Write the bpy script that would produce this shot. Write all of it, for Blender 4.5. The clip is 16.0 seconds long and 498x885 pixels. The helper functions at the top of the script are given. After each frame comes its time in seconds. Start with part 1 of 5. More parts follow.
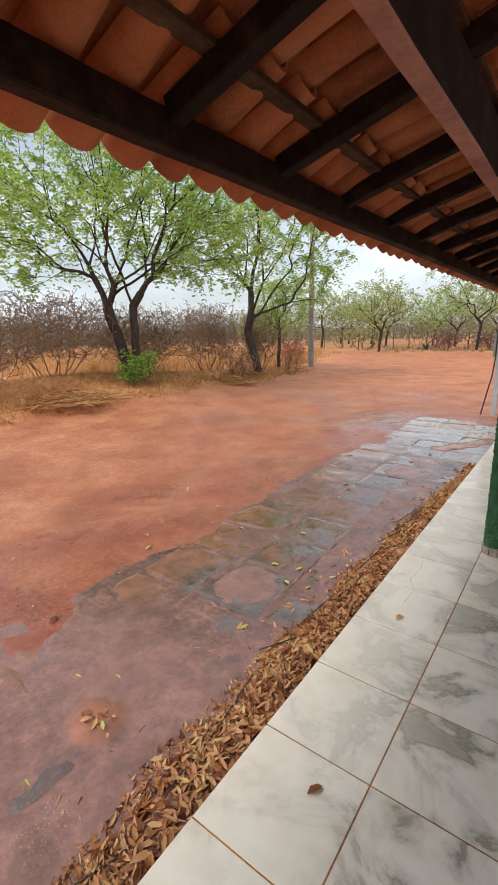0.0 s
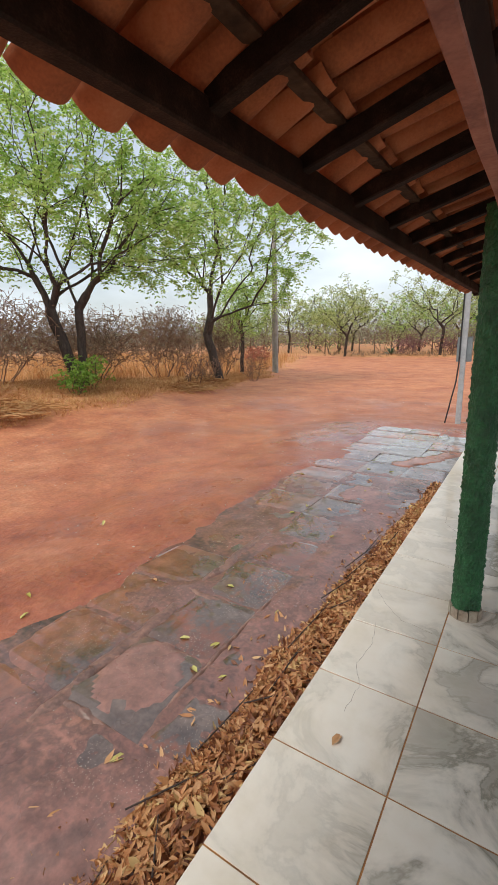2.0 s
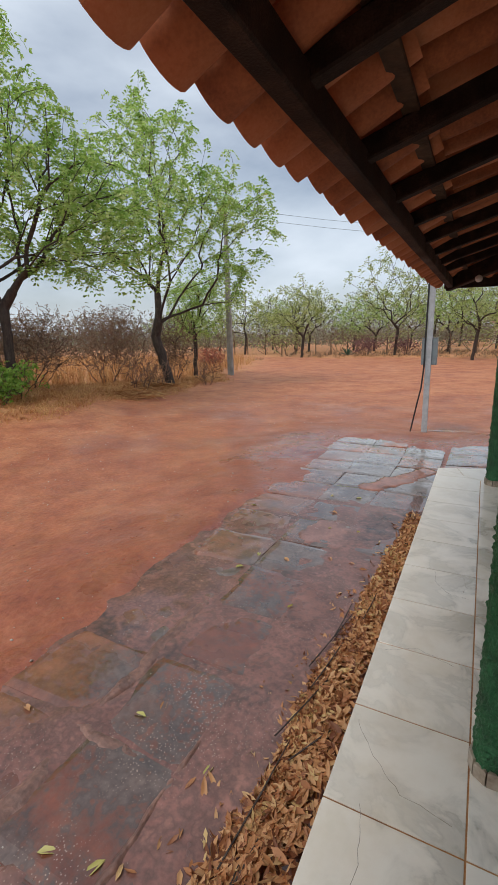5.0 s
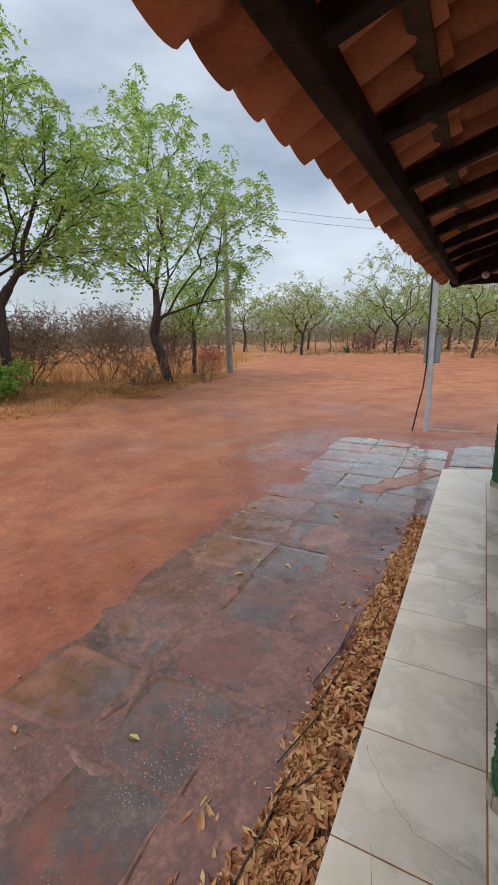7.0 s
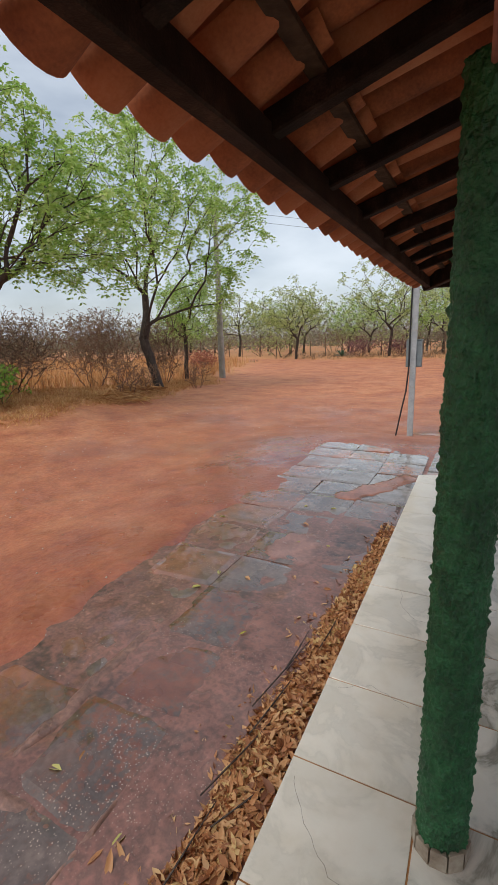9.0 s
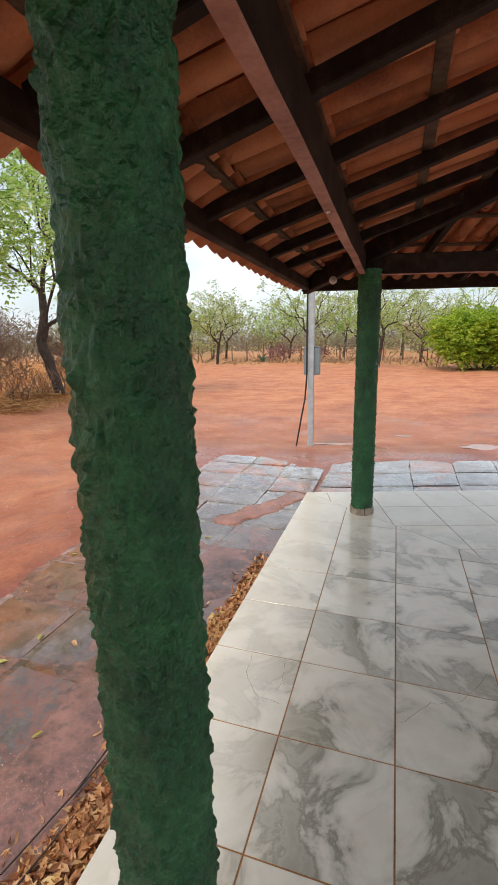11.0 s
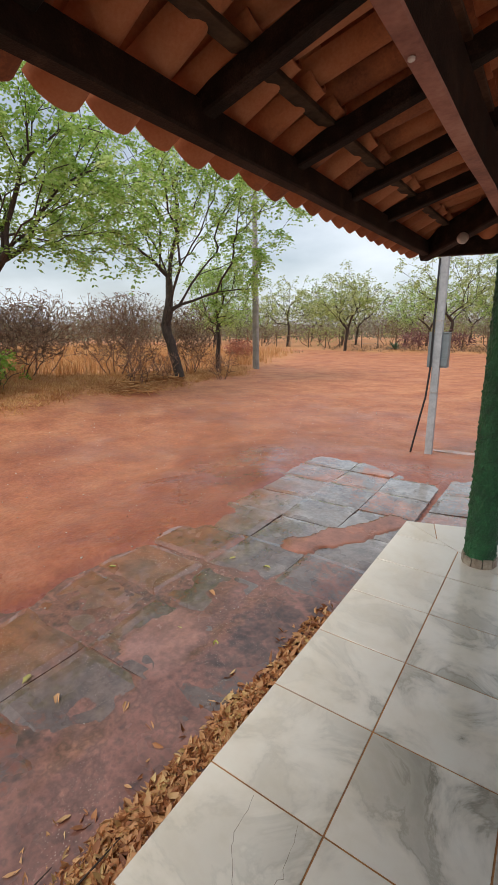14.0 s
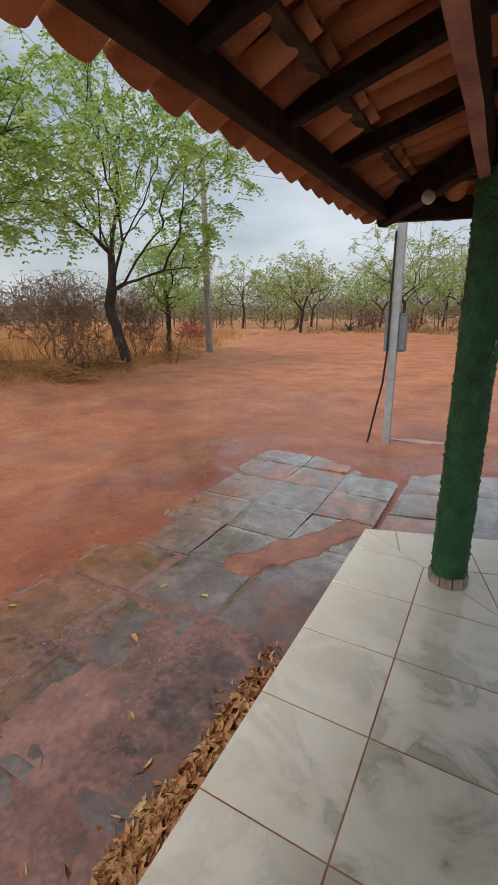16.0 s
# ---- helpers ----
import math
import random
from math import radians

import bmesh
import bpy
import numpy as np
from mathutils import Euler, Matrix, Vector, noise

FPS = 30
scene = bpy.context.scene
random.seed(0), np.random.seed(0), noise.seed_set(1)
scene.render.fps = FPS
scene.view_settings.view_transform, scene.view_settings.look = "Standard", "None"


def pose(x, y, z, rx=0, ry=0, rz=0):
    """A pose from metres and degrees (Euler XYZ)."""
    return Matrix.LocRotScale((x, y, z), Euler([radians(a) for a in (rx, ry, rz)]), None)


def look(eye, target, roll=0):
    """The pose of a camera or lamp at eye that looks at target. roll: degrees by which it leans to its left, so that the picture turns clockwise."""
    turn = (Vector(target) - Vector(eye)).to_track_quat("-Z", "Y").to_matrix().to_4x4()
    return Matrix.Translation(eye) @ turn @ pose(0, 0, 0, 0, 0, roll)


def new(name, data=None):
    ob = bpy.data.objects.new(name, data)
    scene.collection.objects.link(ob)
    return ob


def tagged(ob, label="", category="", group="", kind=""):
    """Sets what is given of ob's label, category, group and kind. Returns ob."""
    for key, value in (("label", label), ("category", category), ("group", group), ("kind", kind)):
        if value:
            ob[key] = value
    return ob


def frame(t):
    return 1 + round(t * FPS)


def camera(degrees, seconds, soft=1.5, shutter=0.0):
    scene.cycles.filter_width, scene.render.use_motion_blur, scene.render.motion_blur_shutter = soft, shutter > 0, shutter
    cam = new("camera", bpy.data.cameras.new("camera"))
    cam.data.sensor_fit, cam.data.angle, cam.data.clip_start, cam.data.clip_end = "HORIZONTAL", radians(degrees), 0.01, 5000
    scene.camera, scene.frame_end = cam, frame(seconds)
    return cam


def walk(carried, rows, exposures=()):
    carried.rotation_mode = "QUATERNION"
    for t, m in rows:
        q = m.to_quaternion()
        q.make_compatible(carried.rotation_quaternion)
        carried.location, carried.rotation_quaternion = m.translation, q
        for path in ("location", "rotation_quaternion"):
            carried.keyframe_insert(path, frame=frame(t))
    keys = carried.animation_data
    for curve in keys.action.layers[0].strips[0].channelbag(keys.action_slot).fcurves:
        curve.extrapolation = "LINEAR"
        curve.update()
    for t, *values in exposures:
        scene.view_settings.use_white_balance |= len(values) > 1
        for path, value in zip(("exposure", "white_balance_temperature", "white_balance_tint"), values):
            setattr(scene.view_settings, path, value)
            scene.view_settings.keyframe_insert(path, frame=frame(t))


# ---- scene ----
cam = camera(58.5, 16.0, soft=1.1)
PATH = [
    (0, (0.878, -7.1, 1.585), (-0.285, -5.544, 1.111), -1.4),
    (0.5, (0.91, -6.842, 1.577), (-0.211, -5.25, 1.118), -1.1),
    (1, (0.905, -6.623, 1.568), (-0.182, -5.007, 1.113), -1.0),
    (1.5, (0.794, -6.364, 1.558), (-0.267, -4.731, 1.103), -1.2),
    (2, (0.737, -6.21, 1.551), (-0.324, -4.577, 1.095), -1.4),
    (2.5, (0.699, -5.997, 1.548), (-0.371, -4.37, 1.09), -1.4),
    (3, (0.651, -5.805, 1.551), (-0.401, -4.167, 1.092), -1.4),
    (3.5, (0.522, -5.595, 1.538), (-0.466, -3.917, 1.083), -1.4),
    (4, (0.452, -5.446, 1.552), (-0.483, -3.736, 1.102), -1.6),
    (6.5, (0.316, -5.126, 1.569), (-0.583, -3.401, 1.106), -1.7),
    (7, (0.309, -5.128, 1.569), (-0.593, -3.406, 1.102), -1.6),
    (7.5, (0.355, -5.105, 1.575), (-0.556, -3.387, 1.109), -2.0),
    (8, (0.427, -5.072, 1.564), (-0.496, -3.358, 1.104), -2.2),
    (10.5, (0.731, -4.378, 1.583), (0.016, -2.561, 1.148), -1.6),
    (11, (0.829, -4.157, 1.56), (0.219, -2.304, 1.122), -1.2),
    (11.5, (0.88, -4.006, 1.566), (0.309, -2.14, 1.127), -0.5),
    (12, (0.946, -3.872, 1.554), (0.285, -2.038, 1.108), -1.0),
    (12.5, (1.02, -3.738, 1.573), (0.238, -1.951, 1.129), -1.0),
    (13, (0.987, -3.546, 1.545), (0.101, -1.81, 1.095), -0.8),
    (13.5, (0.913, -3.363, 1.548), (-0.061, -1.68, 1.08), -0.4),
    (14, (0.866, -3.235, 1.537), (-0.236, -1.64, 1.048), -0.7),
    (14.5, (0.829, -3.066, 1.539), (-0.388, -1.564, 1.029), -0.4),
    (15, (0.737, -2.938, 1.526), (-0.555, -1.514, 0.977), -0.6),
    (15.5, (0.653, -2.773, 1.522), (-0.477, -1.219, 0.965), -0.6),
    (16, (0.695, -2.674, 1.527), (-0.242, -1.0, 0.961), -0.7),
]
walk(cam, [(t, look(eye, target, roll)) for t, eye, target, roll in PATH],
     [(0, 0.55, 6950, 10), (1.5, 0.54, 6950, 10), (3, 0.46, 6900, 10), (4, 0.17, 6750, 10), (6.5, 0.13, 6550, 10), (8, 0.12, 6600, 10), (10.5, 0.57, 6900, 10), (11.5, 0.8, 6850, 10), (12.5, 0.5, 6950, 10), (14, 0.37, 6900, 10), (15, 0.24, 6900, 10), (16, 0.05, 6900, 10)])

# ---------------------------------------------------------------- light
SUN_AZ, SUN_EL = radians(200), radians(58)
world = bpy.data.worlds.new("overcast_sky")
scene.world = world
world.use_nodes = True
wt = world.node_tree
bg = wt.nodes["Background"]
sky = wt.nodes.new("ShaderNodeTexSky")
sky.sky_type, sky.sun_disc = "NISHITA", False
sky.sun_elevation, sky.sun_rotation = SUN_EL, SUN_AZ
sky.air_density, sky.dust_density, sky.ozone_density = 1.0, 2.5, 1.0
tc = wt.nodes.new("ShaderNodeTexCoord")
cl = wt.nodes.new("ShaderNodeTexNoise")
cl.inputs["Scale"].default_value, cl.inputs["Detail"].default_value = 2.2, 6
stretch = wt.nodes.new("ShaderNodeMapping")
stretch.inputs["Scale"].default_value = (1, 1, 2.6)
ramp = wt.nodes.new("ShaderNodeValToRGB")
ramp.color_ramp.elements[0].position, ramp.color_ramp.elements[0].color = 0.36, (0.3, 0.3, 0.3, 1)
ramp.color_ramp.elements[1].position, ramp.color_ramp.elements[1].color = 0.68, (0.95, 0.95, 0.95, 1)
mixw = wt.nodes.new("ShaderNodeMix")
mixw.data_type = "RGBA"
mixw.inputs[7].default_value = (7.4, 8.3, 9.4, 1)
wt.links.new(tc.outputs["Generated"], stretch.inputs["Vector"])
wt.links.new(stretch.outputs["Vector"], cl.inputs["Vector"])
wt.links.new(cl.outputs["Fac"], ramp.inputs["Fac"])
wt.links.new(ramp.outputs["Color"], mixw.inputs[0])
wt.links.new(sky.outputs["Color"], mixw.inputs[6])
wt.links.new(mixw.outputs[2], bg.inputs["Color"])
bg.inputs["Strength"].default_value = 0.1

sun = new("sun", bpy.data.lights.new("sun", "SUN"))
sun.data.energy, sun.data.angle, sun.data.color = 1.2, radians(25), (1.0, 0.96, 0.9)
sun.matrix_world = look((0, 0, 30), (-30 * math.sin(SUN_AZ) * math.cos(SUN_EL), -30 * math.cos(SUN_AZ) * math.cos(SUN_EL), 30 - 30 * math.sin(SUN_EL)))


# ---------------------------------------------------------------- materials
def material(name, stops, scale=6.0, detail=6.0, rough=(0.7, 0.9), bump=0.3, bump_scale=40.0, fine=0.35, stretch=(1, 1, 1),
             metal=0.0, per_piece=0.0, spec=0.5, distort=0.0, rough_scale=3.0, bump_dist=0.01):
    """A surface whose colour runs along the stops by a broad and a fine noise."""
    m = bpy.data.materials.new(name)
    m.use_nodes = True
    nt = m.node_tree
    n, l = nt.nodes, nt.links
    p = n["Principled BSDF"]
    geo = n.new("ShaderNodeNewGeometry")
    mp = n.new("ShaderNodeMapping")
    mp.inputs["Scale"].default_value = stretch
    l.new(geo.outputs["Position"], mp.inputs["Vector"])
    a, b = n.new("ShaderNodeTexNoise"), n.new("ShaderNodeTexNoise")
    a.inputs["Scale"].default_value, a.inputs["Detail"].default_value, a.inputs["Distortion"].default_value = scale, detail, distort
    a.inputs["Roughness"].default_value = 0.62
    b.inputs["Scale"].default_value, b.inputs["Detail"].default_value = bump_scale, 5
    for t in (a, b):
        l.new(mp.outputs["Vector"], t.inputs["Vector"])
    mix = n.new("ShaderNodeMath")
    mix.operation = "MULTIPLY_ADD"
    sub = n.new("ShaderNodeMath")
    sub.operation = "SUBTRACT"
    sub.inputs[1].default_value = 0.5
    l.new(b.outputs["Fac"], sub.inputs[0])
    l.new(sub.outputs[0], mix.inputs[0])
    mix.inputs[1].default_value = fine
    l.new(a.outputs["Fac"], mix.inputs[2])
    last = mix.outputs[0]
    if per_piece:
        oi = n.new("ShaderNodeObjectInfo")
        isl = n.new("ShaderNodeMath")
        isl.operation = "ADD"
        fr = n.new("ShaderNodeMath")
        fr.operation = "FRACT"
        l.new(oi.outputs["Random"], isl.inputs[0])
        l.new(geo.outputs["Random Per Island"], isl.inputs[1])
        l.new(isl.outputs[0], fr.inputs[0])
        s2 = n.new("ShaderNodeMath")
        s2.operation = "SUBTRACT"
        s2.inputs[1].default_value = 0.5
        l.new(fr.outputs[0], s2.inputs[0])
        add = n.new("ShaderNodeMath")
        add.operation = "MULTIPLY_ADD"
        add.inputs[1].default_value = per_piece
        l.new(s2.outputs[0], add.inputs[0])
        l.new(last, add.inputs[2])
        last = add.outputs[0]
    r = n.new("ShaderNodeValToRGB")
    cr = r.color_ramp
    while len(cr.elements) < len(stops):
        cr.elements.new(0.5)
    for e, (pos, col) in zip(cr.elements, stops):
        e.position, e.color = pos, (*col, 1)
    l.new(last, r.inputs["Fac"])
    l.new(r.outputs["Color"], p.inputs["Base Color"])
    c = n.new("ShaderNodeTexNoise")
    c.inputs["Scale"].default_value, c.inputs["Detail"].default_value = rough_scale, 4
    l.new(geo.outputs["Position"], c.inputs["Vector"])
    mr = n.new("ShaderNodeMapRange")
    mr.inputs["From Min"].default_value, mr.inputs["From Max"].default_value = 0.35, 0.65
    mr.inputs["To Min"].default_value, mr.inputs["To Max"].default_value = rough
    l.new(c.outputs["Fac"], mr.inputs["Value"])
    l.new(mr.outputs["Result"], p.inputs["Roughness"])
    p.inputs["Metallic"].default_value = metal
    p.inputs["Specular IOR Level"].default_value = spec
    if bump:
        bp = n.new("ShaderNodeBump")
        bp.inputs["Strength"].default_value, bp.inputs["Distance"].default_value = bump, bump_dist
        l.new(b.outputs["Fac"], bp.inputs["Height"])
        l.new(bp.outputs["Normal"], p.inputs["Normal"])
    return m


def leafy(name, stops, trans=0.25, rough=0.5, scale=0.8, per=0.5):
    m = material(name, stops, scale=scale, detail=3, rough=(rough, rough + 0.15), bump=0, fine=0.1, per_piece=per)
    n, l = m.node_tree.nodes, m.node_tree.links
    p = n["Principled BSDF"]
    tr = n.new("ShaderNodeBsdfTranslucent")
    mx = n.new("ShaderNodeMixShader")
    mx.inputs[0].default_value = trans
    col = p.inputs["Base Color"].links[0].from_socket
    l.new(col, tr.inputs["Color"])
    l.new(p.outputs[0], mx.inputs[1])
    l.new(tr.outputs[0], mx.inputs[2])
    l.new(mx.outputs[0], n["Material Output"].inputs["Surface"])
    return m


M_CLAY = material("fired_clay", [(0.2, (0.22, 0.07, 0.03)), (0.5, (0.48, 0.155, 0.058)), (0.8, (0.58, 0.235, 0.11))], scale=5, rough=(0.75, 0.9),
                  bump=0.25, bump_scale=120, per_piece=0.35, bump_dist=0.004)
M_WOOD = material("dark_stained_wood", [(0.3, (0.01, 0.006, 0.004)), (0.55, (0.026, 0.016, 0.011)), (0.8, (0.07, 0.042, 0.028))], scale=4, stretch=(3, 3, 3),
                  rough=(0.6, 0.85), bump=0.4, bump_scale=70, bump_dist=0.004, spec=0.15)
M_BEAM = material("red_brown_wood", [(0.3, (0.19, 0.075, 0.055)), (0.55, (0.36, 0.16, 0.115)), (0.8, (0.47, 0.27, 0.2))], scale=5,
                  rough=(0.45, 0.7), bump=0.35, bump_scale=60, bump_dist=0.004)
M_LATH = material("weathered_lath", [(0.3, (0.04, 0.023, 0.013)), (0.6, (0.1, 0.058, 0.034)), (0.8, (0.17, 0.105, 0.062))], scale=8, rough=(0.7, 0.9), bump=0.4, spec=0.2)
M_GREEN = material("green_textured_plaster", [(0.3, (0.007, 0.055, 0.016)), (0.55, (0.014, 0.11, 0.032)), (0.8, (0.045, 0.19, 0.07))], scale=11,
                   rough=(0.3, 0.5), bump=1.0, bump_scale=110, bump_dist=0.009, fine=0.5)
M_COLLAR = material("stained_ivory_ceramic", [(0.3, (0.17, 0.115, 0.075)), (0.5, (0.33, 0.255, 0.185)), (0.7, (0.46, 0.38, 0.29))], scale=14, rough=(0.35, 0.6), bump=0.1)
M_GROUT = material("rusty_grout", [(0.3, (0.16, 0.065, 0.025)), (0.55, (0.42, 0.18, 0.05)), (0.8, (0.5, 0.28, 0.12))], scale=3, rough=(0.6, 0.9), bump=0.3)
M_CONCRETE = material("wet_weathered_concrete", [(0.3, (0.44, 0.17, 0.095)), (0.41, (0.38, 0.21, 0.15)), (0.47, (0.24, 0.205, 0.185)), (0.6, (0.33, 0.305, 0.285)), (0.74, (0.42, 0.395, 0.375)), (0.86, (0.42, 0.21, 0.14))], scale=1.7,
                      rough=(0.12, 0.4), bump=0.25, bump_scale=34, fine=0.5, distort=0.6, per_piece=0.2, rough_scale=2.0, bump_dist=0.006)
def wet_coat(m, weight, rough=0.03):
    p = m.node_tree.nodes["Principled BSDF"]
    p.inputs["Coat Weight"].default_value, p.inputs["Coat Roughness"].default_value = weight, rough


def mud_and_sheen(m):
    n, l = m.node_tree.nodes, m.node_tree.links
    p = n["Principled BSDF"]
    col = p.inputs["Base Color"].links[0].from_socket
    geo, nz, sx = n.new("ShaderNodeNewGeometry"), n.new("ShaderNodeTexNoise"), n.new("ShaderNodeSeparateXYZ")
    nz.inputs["Scale"].default_value, nz.inputs["Detail"].default_value = 2.3, 7
    l.new(geo.outputs["Position"], nz.inputs["Vector"])
    l.new(geo.outputs["Position"], sx.inputs[0])
    add = n.new("ShaderNodeMath")
    add.operation = "MULTIPLY_ADD"
    add.inputs[1].default_value = 4.5
    l.new(nz.outputs["Fac"], add.inputs[0])
    l.new(sx.outputs["Y"], add.inputs[2])
    # mud darkens the near slabs; far ones stay pale, sky sheen in the colour
    mr = n.new("ShaderNodeMapRange")
    mr.inputs["From Min"].default_value, mr.inputs["From Max"].default_value = 3.3, 1.2
    l.new(add.outputs[0], mr.inputs["Value"])
    mx = n.new("ShaderNodeMix")
    mx.data_type, mx.blend_type = "RGBA", "MULTIPLY"
    mx.inputs[7].default_value = (0.46, 0.33, 0.28, 1)
    l.new(mr.outputs["Result"], mx.inputs[0])
    l.new(col, mx.inputs[6])
    # red mud washed over the outer rim
    inv = n.new("ShaderNodeMath")
    inv.operation = "MULTIPLY_ADD"
    inv.inputs[1].default_value = -1.0
    l.new(sx.outputs["X"], inv.inputs[0])
    sc = n.new("ShaderNodeMath")
    sc.operation = "MULTIPLY"
    sc.inputs[1].default_value = 1.8
    l.new(nz.outputs["Fac"], sc.inputs[0])
    l.new(sc.outputs[0], inv.inputs[2])
    m2 = n.new("ShaderNodeMapRange")
    m2.inputs["From Min"].default_value, m2.inputs["From Max"].default_value = 1.85, 2.6
    l.new(inv.outputs[0], m2.inputs["Value"])
    mm = n.new("ShaderNodeMix")
    mm.data_type = "RGBA"
    mm.inputs[7].default_value = (0.3, 0.11, 0.06, 1)
    l.new(m2.outputs["Result"], mm.inputs[0])
    l.new(mx.outputs[2], mm.inputs[6])
    l.new(mm.outputs[2], p.inputs["Base Color"])


mud_and_sheen(M_CONCRETE)
wet_coat(M_CONCRETE, 0.9)
M_PEBBLE = material("pale_grit", [(0.2, (0.25, 0.12, 0.07)), (0.5, (0.4, 0.33, 0.27)), (0.8, (0.6, 0.57, 0.52))], scale=40, rough=(0.5, 0.8), bump=0, per_piece=0.6)
M_SHEEN = material("clear_water_film", [(0.3, (0.3, 0.14, 0.09)), (0.7, (0.42, 0.22, 0.15))], scale=3, rough=(0.03, 0.12), bump=0.04, bump_scale=12, bump_dist=0.004)
M_GALV = material("grey_painted_steel", [(0.3, (0.3, 0.32, 0.33)), (0.7, (0.45, 0.47, 0.48))], scale=9, rough=(0.4, 0.6), bump=0.1)
M_POLE = material("aged_pole_concrete", [(0.3, (0.24, 0.23, 0.21)), (0.7, (0.4, 0.39, 0.36))], scale=4, rough=(0.8, 0.95), bump=0.3)
M_BOX = material("grey_plastic", [(0.3, (0.16, 0.19, 0.2)), (0.7, (0.22, 0.26, 0.27))], scale=9, rough=(0.3, 0.5), bump=0.05)
M_BLACK = material("black_rubber", [(0.3, (0.012, 0.012, 0.013)), (0.7, (0.025, 0.025, 0.026))], scale=9, rough=(0.5, 0.7), bump=0.1)
M_WHITE = material("white_porcelain", [(0.3, (0.55, 0.52, 0.46)), (0.7, (0.75, 0.72, 0.66))], scale=20, rough=(0.2, 0.4), bump=0.05)
M_STEEL = material("dull_steel", [(0.3, (0.3, 0.29, 0.27)), (0.7, (0.55, 0.54, 0.52))], scale=30, rough=(0.35, 0.6), metal=0.9, bump=0.1)
M_WALL = material("cream_plaster", [(0.3, (0.6, 0.55, 0.45)), (0.7, (0.72, 0.67, 0.58))], scale=2, rough=(0.8, 0.95), bump=0.2)
M_BARK = material("brown_grey_bark", [(0.3, (0.03, 0.021, 0.017)), (0.6, (0.07, 0.05, 0.04)), (0.8, (0.125, 0.1, 0.082))], scale=9, stretch=(2, 2, 0.6),
                  rough=(0.8, 0.95), bump=0.6, bump_scale=30)
M_TWIG = material("dry_grey_twigs", [(0.3, (0.1, 0.06, 0.04)), (0.6, (0.19, 0.12, 0.078)), (0.8, (0.29, 0.19, 0.13))], scale=1.2, rough=(0.85, 0.95), bump=0)
M_TWIG2 = material("reddish_dry_twigs", [(0.3, (0.16, 0.09, 0.06)), (0.6, (0.27, 0.16, 0.105)), (0.8, (0.36, 0.23, 0.155))], scale=1.2, rough=(0.85, 0.95), bump=0)
M_LEAF = leafy("fresh_green_leaves", [(0.2, (0.2, 0.36, 0.06)), (0.5, (0.4, 0.58, 0.14)), (0.8, (0.62, 0.74, 0.33))], trans=0.6)
M_LEAF2 = leafy("olive_green_leaves", [(0.2, (0.24, 0.32, 0.08)), (0.5, (0.42, 0.5, 0.17)), (0.8, (0.58, 0.62, 0.31))], trans=0.58)
M_BUSH = leafy("bright_bush_leaves", [(0.2, (0.12, 0.24, 0.018)), (0.5, (0.32, 0.46, 0.035)), (0.8, (0.56, 0.63, 0.08))], trans=0.5)
M_WEED = leafy("weed_leaves", [(0.2, (0.12, 0.26, 0.03)), (0.5, (0.24, 0.42, 0.06)), (0.8, (0.36, 0.52, 0.12))], trans=0.45)
M_STRAW = leafy("dry_straw", [(0.2, (0.44, 0.19, 0.07)), (0.5, (0.64, 0.35, 0.145)), (0.8, (0.78, 0.52, 0.26))], trans=0.45, rough=0.75, per=0.6)
M_DEAD = leafy("fallen_brown_leaves", [(0.08, (0.2, 0.07, 0.03)), (0.34, (0.44, 0.18, 0.07)), (0.62, (0.6, 0.31, 0.135)), (0.92, (0.64, 0.38, 0.19)), (1.0, (0.66, 0.46, 0.2))], trans=0.2, rough=0.5, per=1.0, scale=3)
M_YELLOW = leafy("yellow_fallen_leaf", [(0.2, (0.4, 0.36, 0.06)), (0.8, (0.6, 0.55, 0.2))], trans=0.15, rough=0.4)
M_AGAVE = leafy("blue_green_leaves", [(0.2, (0.05, 0.13, 0.08)), (0.8, (0.12, 0.22, 0.15))], trans=0.1)
M_DRYLEAF = leafy("withered_brown_leaves", [(0.2, (0.2, 0.125, 0.08)), (0.5, (0.31, 0.2, 0.13)), (0.8, (0.42, 0.29, 0.19))], trans=0.3, rough=0.7)
M_RED = leafy("reddish_leaves", [(0.2, (0.3, 0.07, 0.05)), (0.8, (0.5, 0.2, 0.12))], trans=0.3)
M_CRACK = material("crack_dirt", [(0.3, (0.14, 0.11, 0.08)), (0.7, (0.3, 0.25, 0.19))], scale=20, rough=(0.7, 0.9), bump=0)
M_PURPLE = leafy("purple_dry_leaves", [(0.2, (0.14, 0.05, 0.06)), (0.8, (0.27, 0.13, 0.13))], trans=0.2)
# scrub colour lightened to grey-brown, with the haze of distance painted in
M_HAZE = leafy("haze_paled_scrub", [(0.2, (0.2, 0.16, 0.12)), (0.5, (0.27, 0.23, 0.18)), (0.8, (0.27, 0.31, 0.16))], trans=0.3, scale=0.25, per=0.6)
M_ROOFTOP = material("far_roof_clay", [(0.3, (0.3, 0.15, 0.1)), (0.7, (0.42, 0.24, 0.17))], scale=3, rough=(0.8, 0.9), bump=0.2)


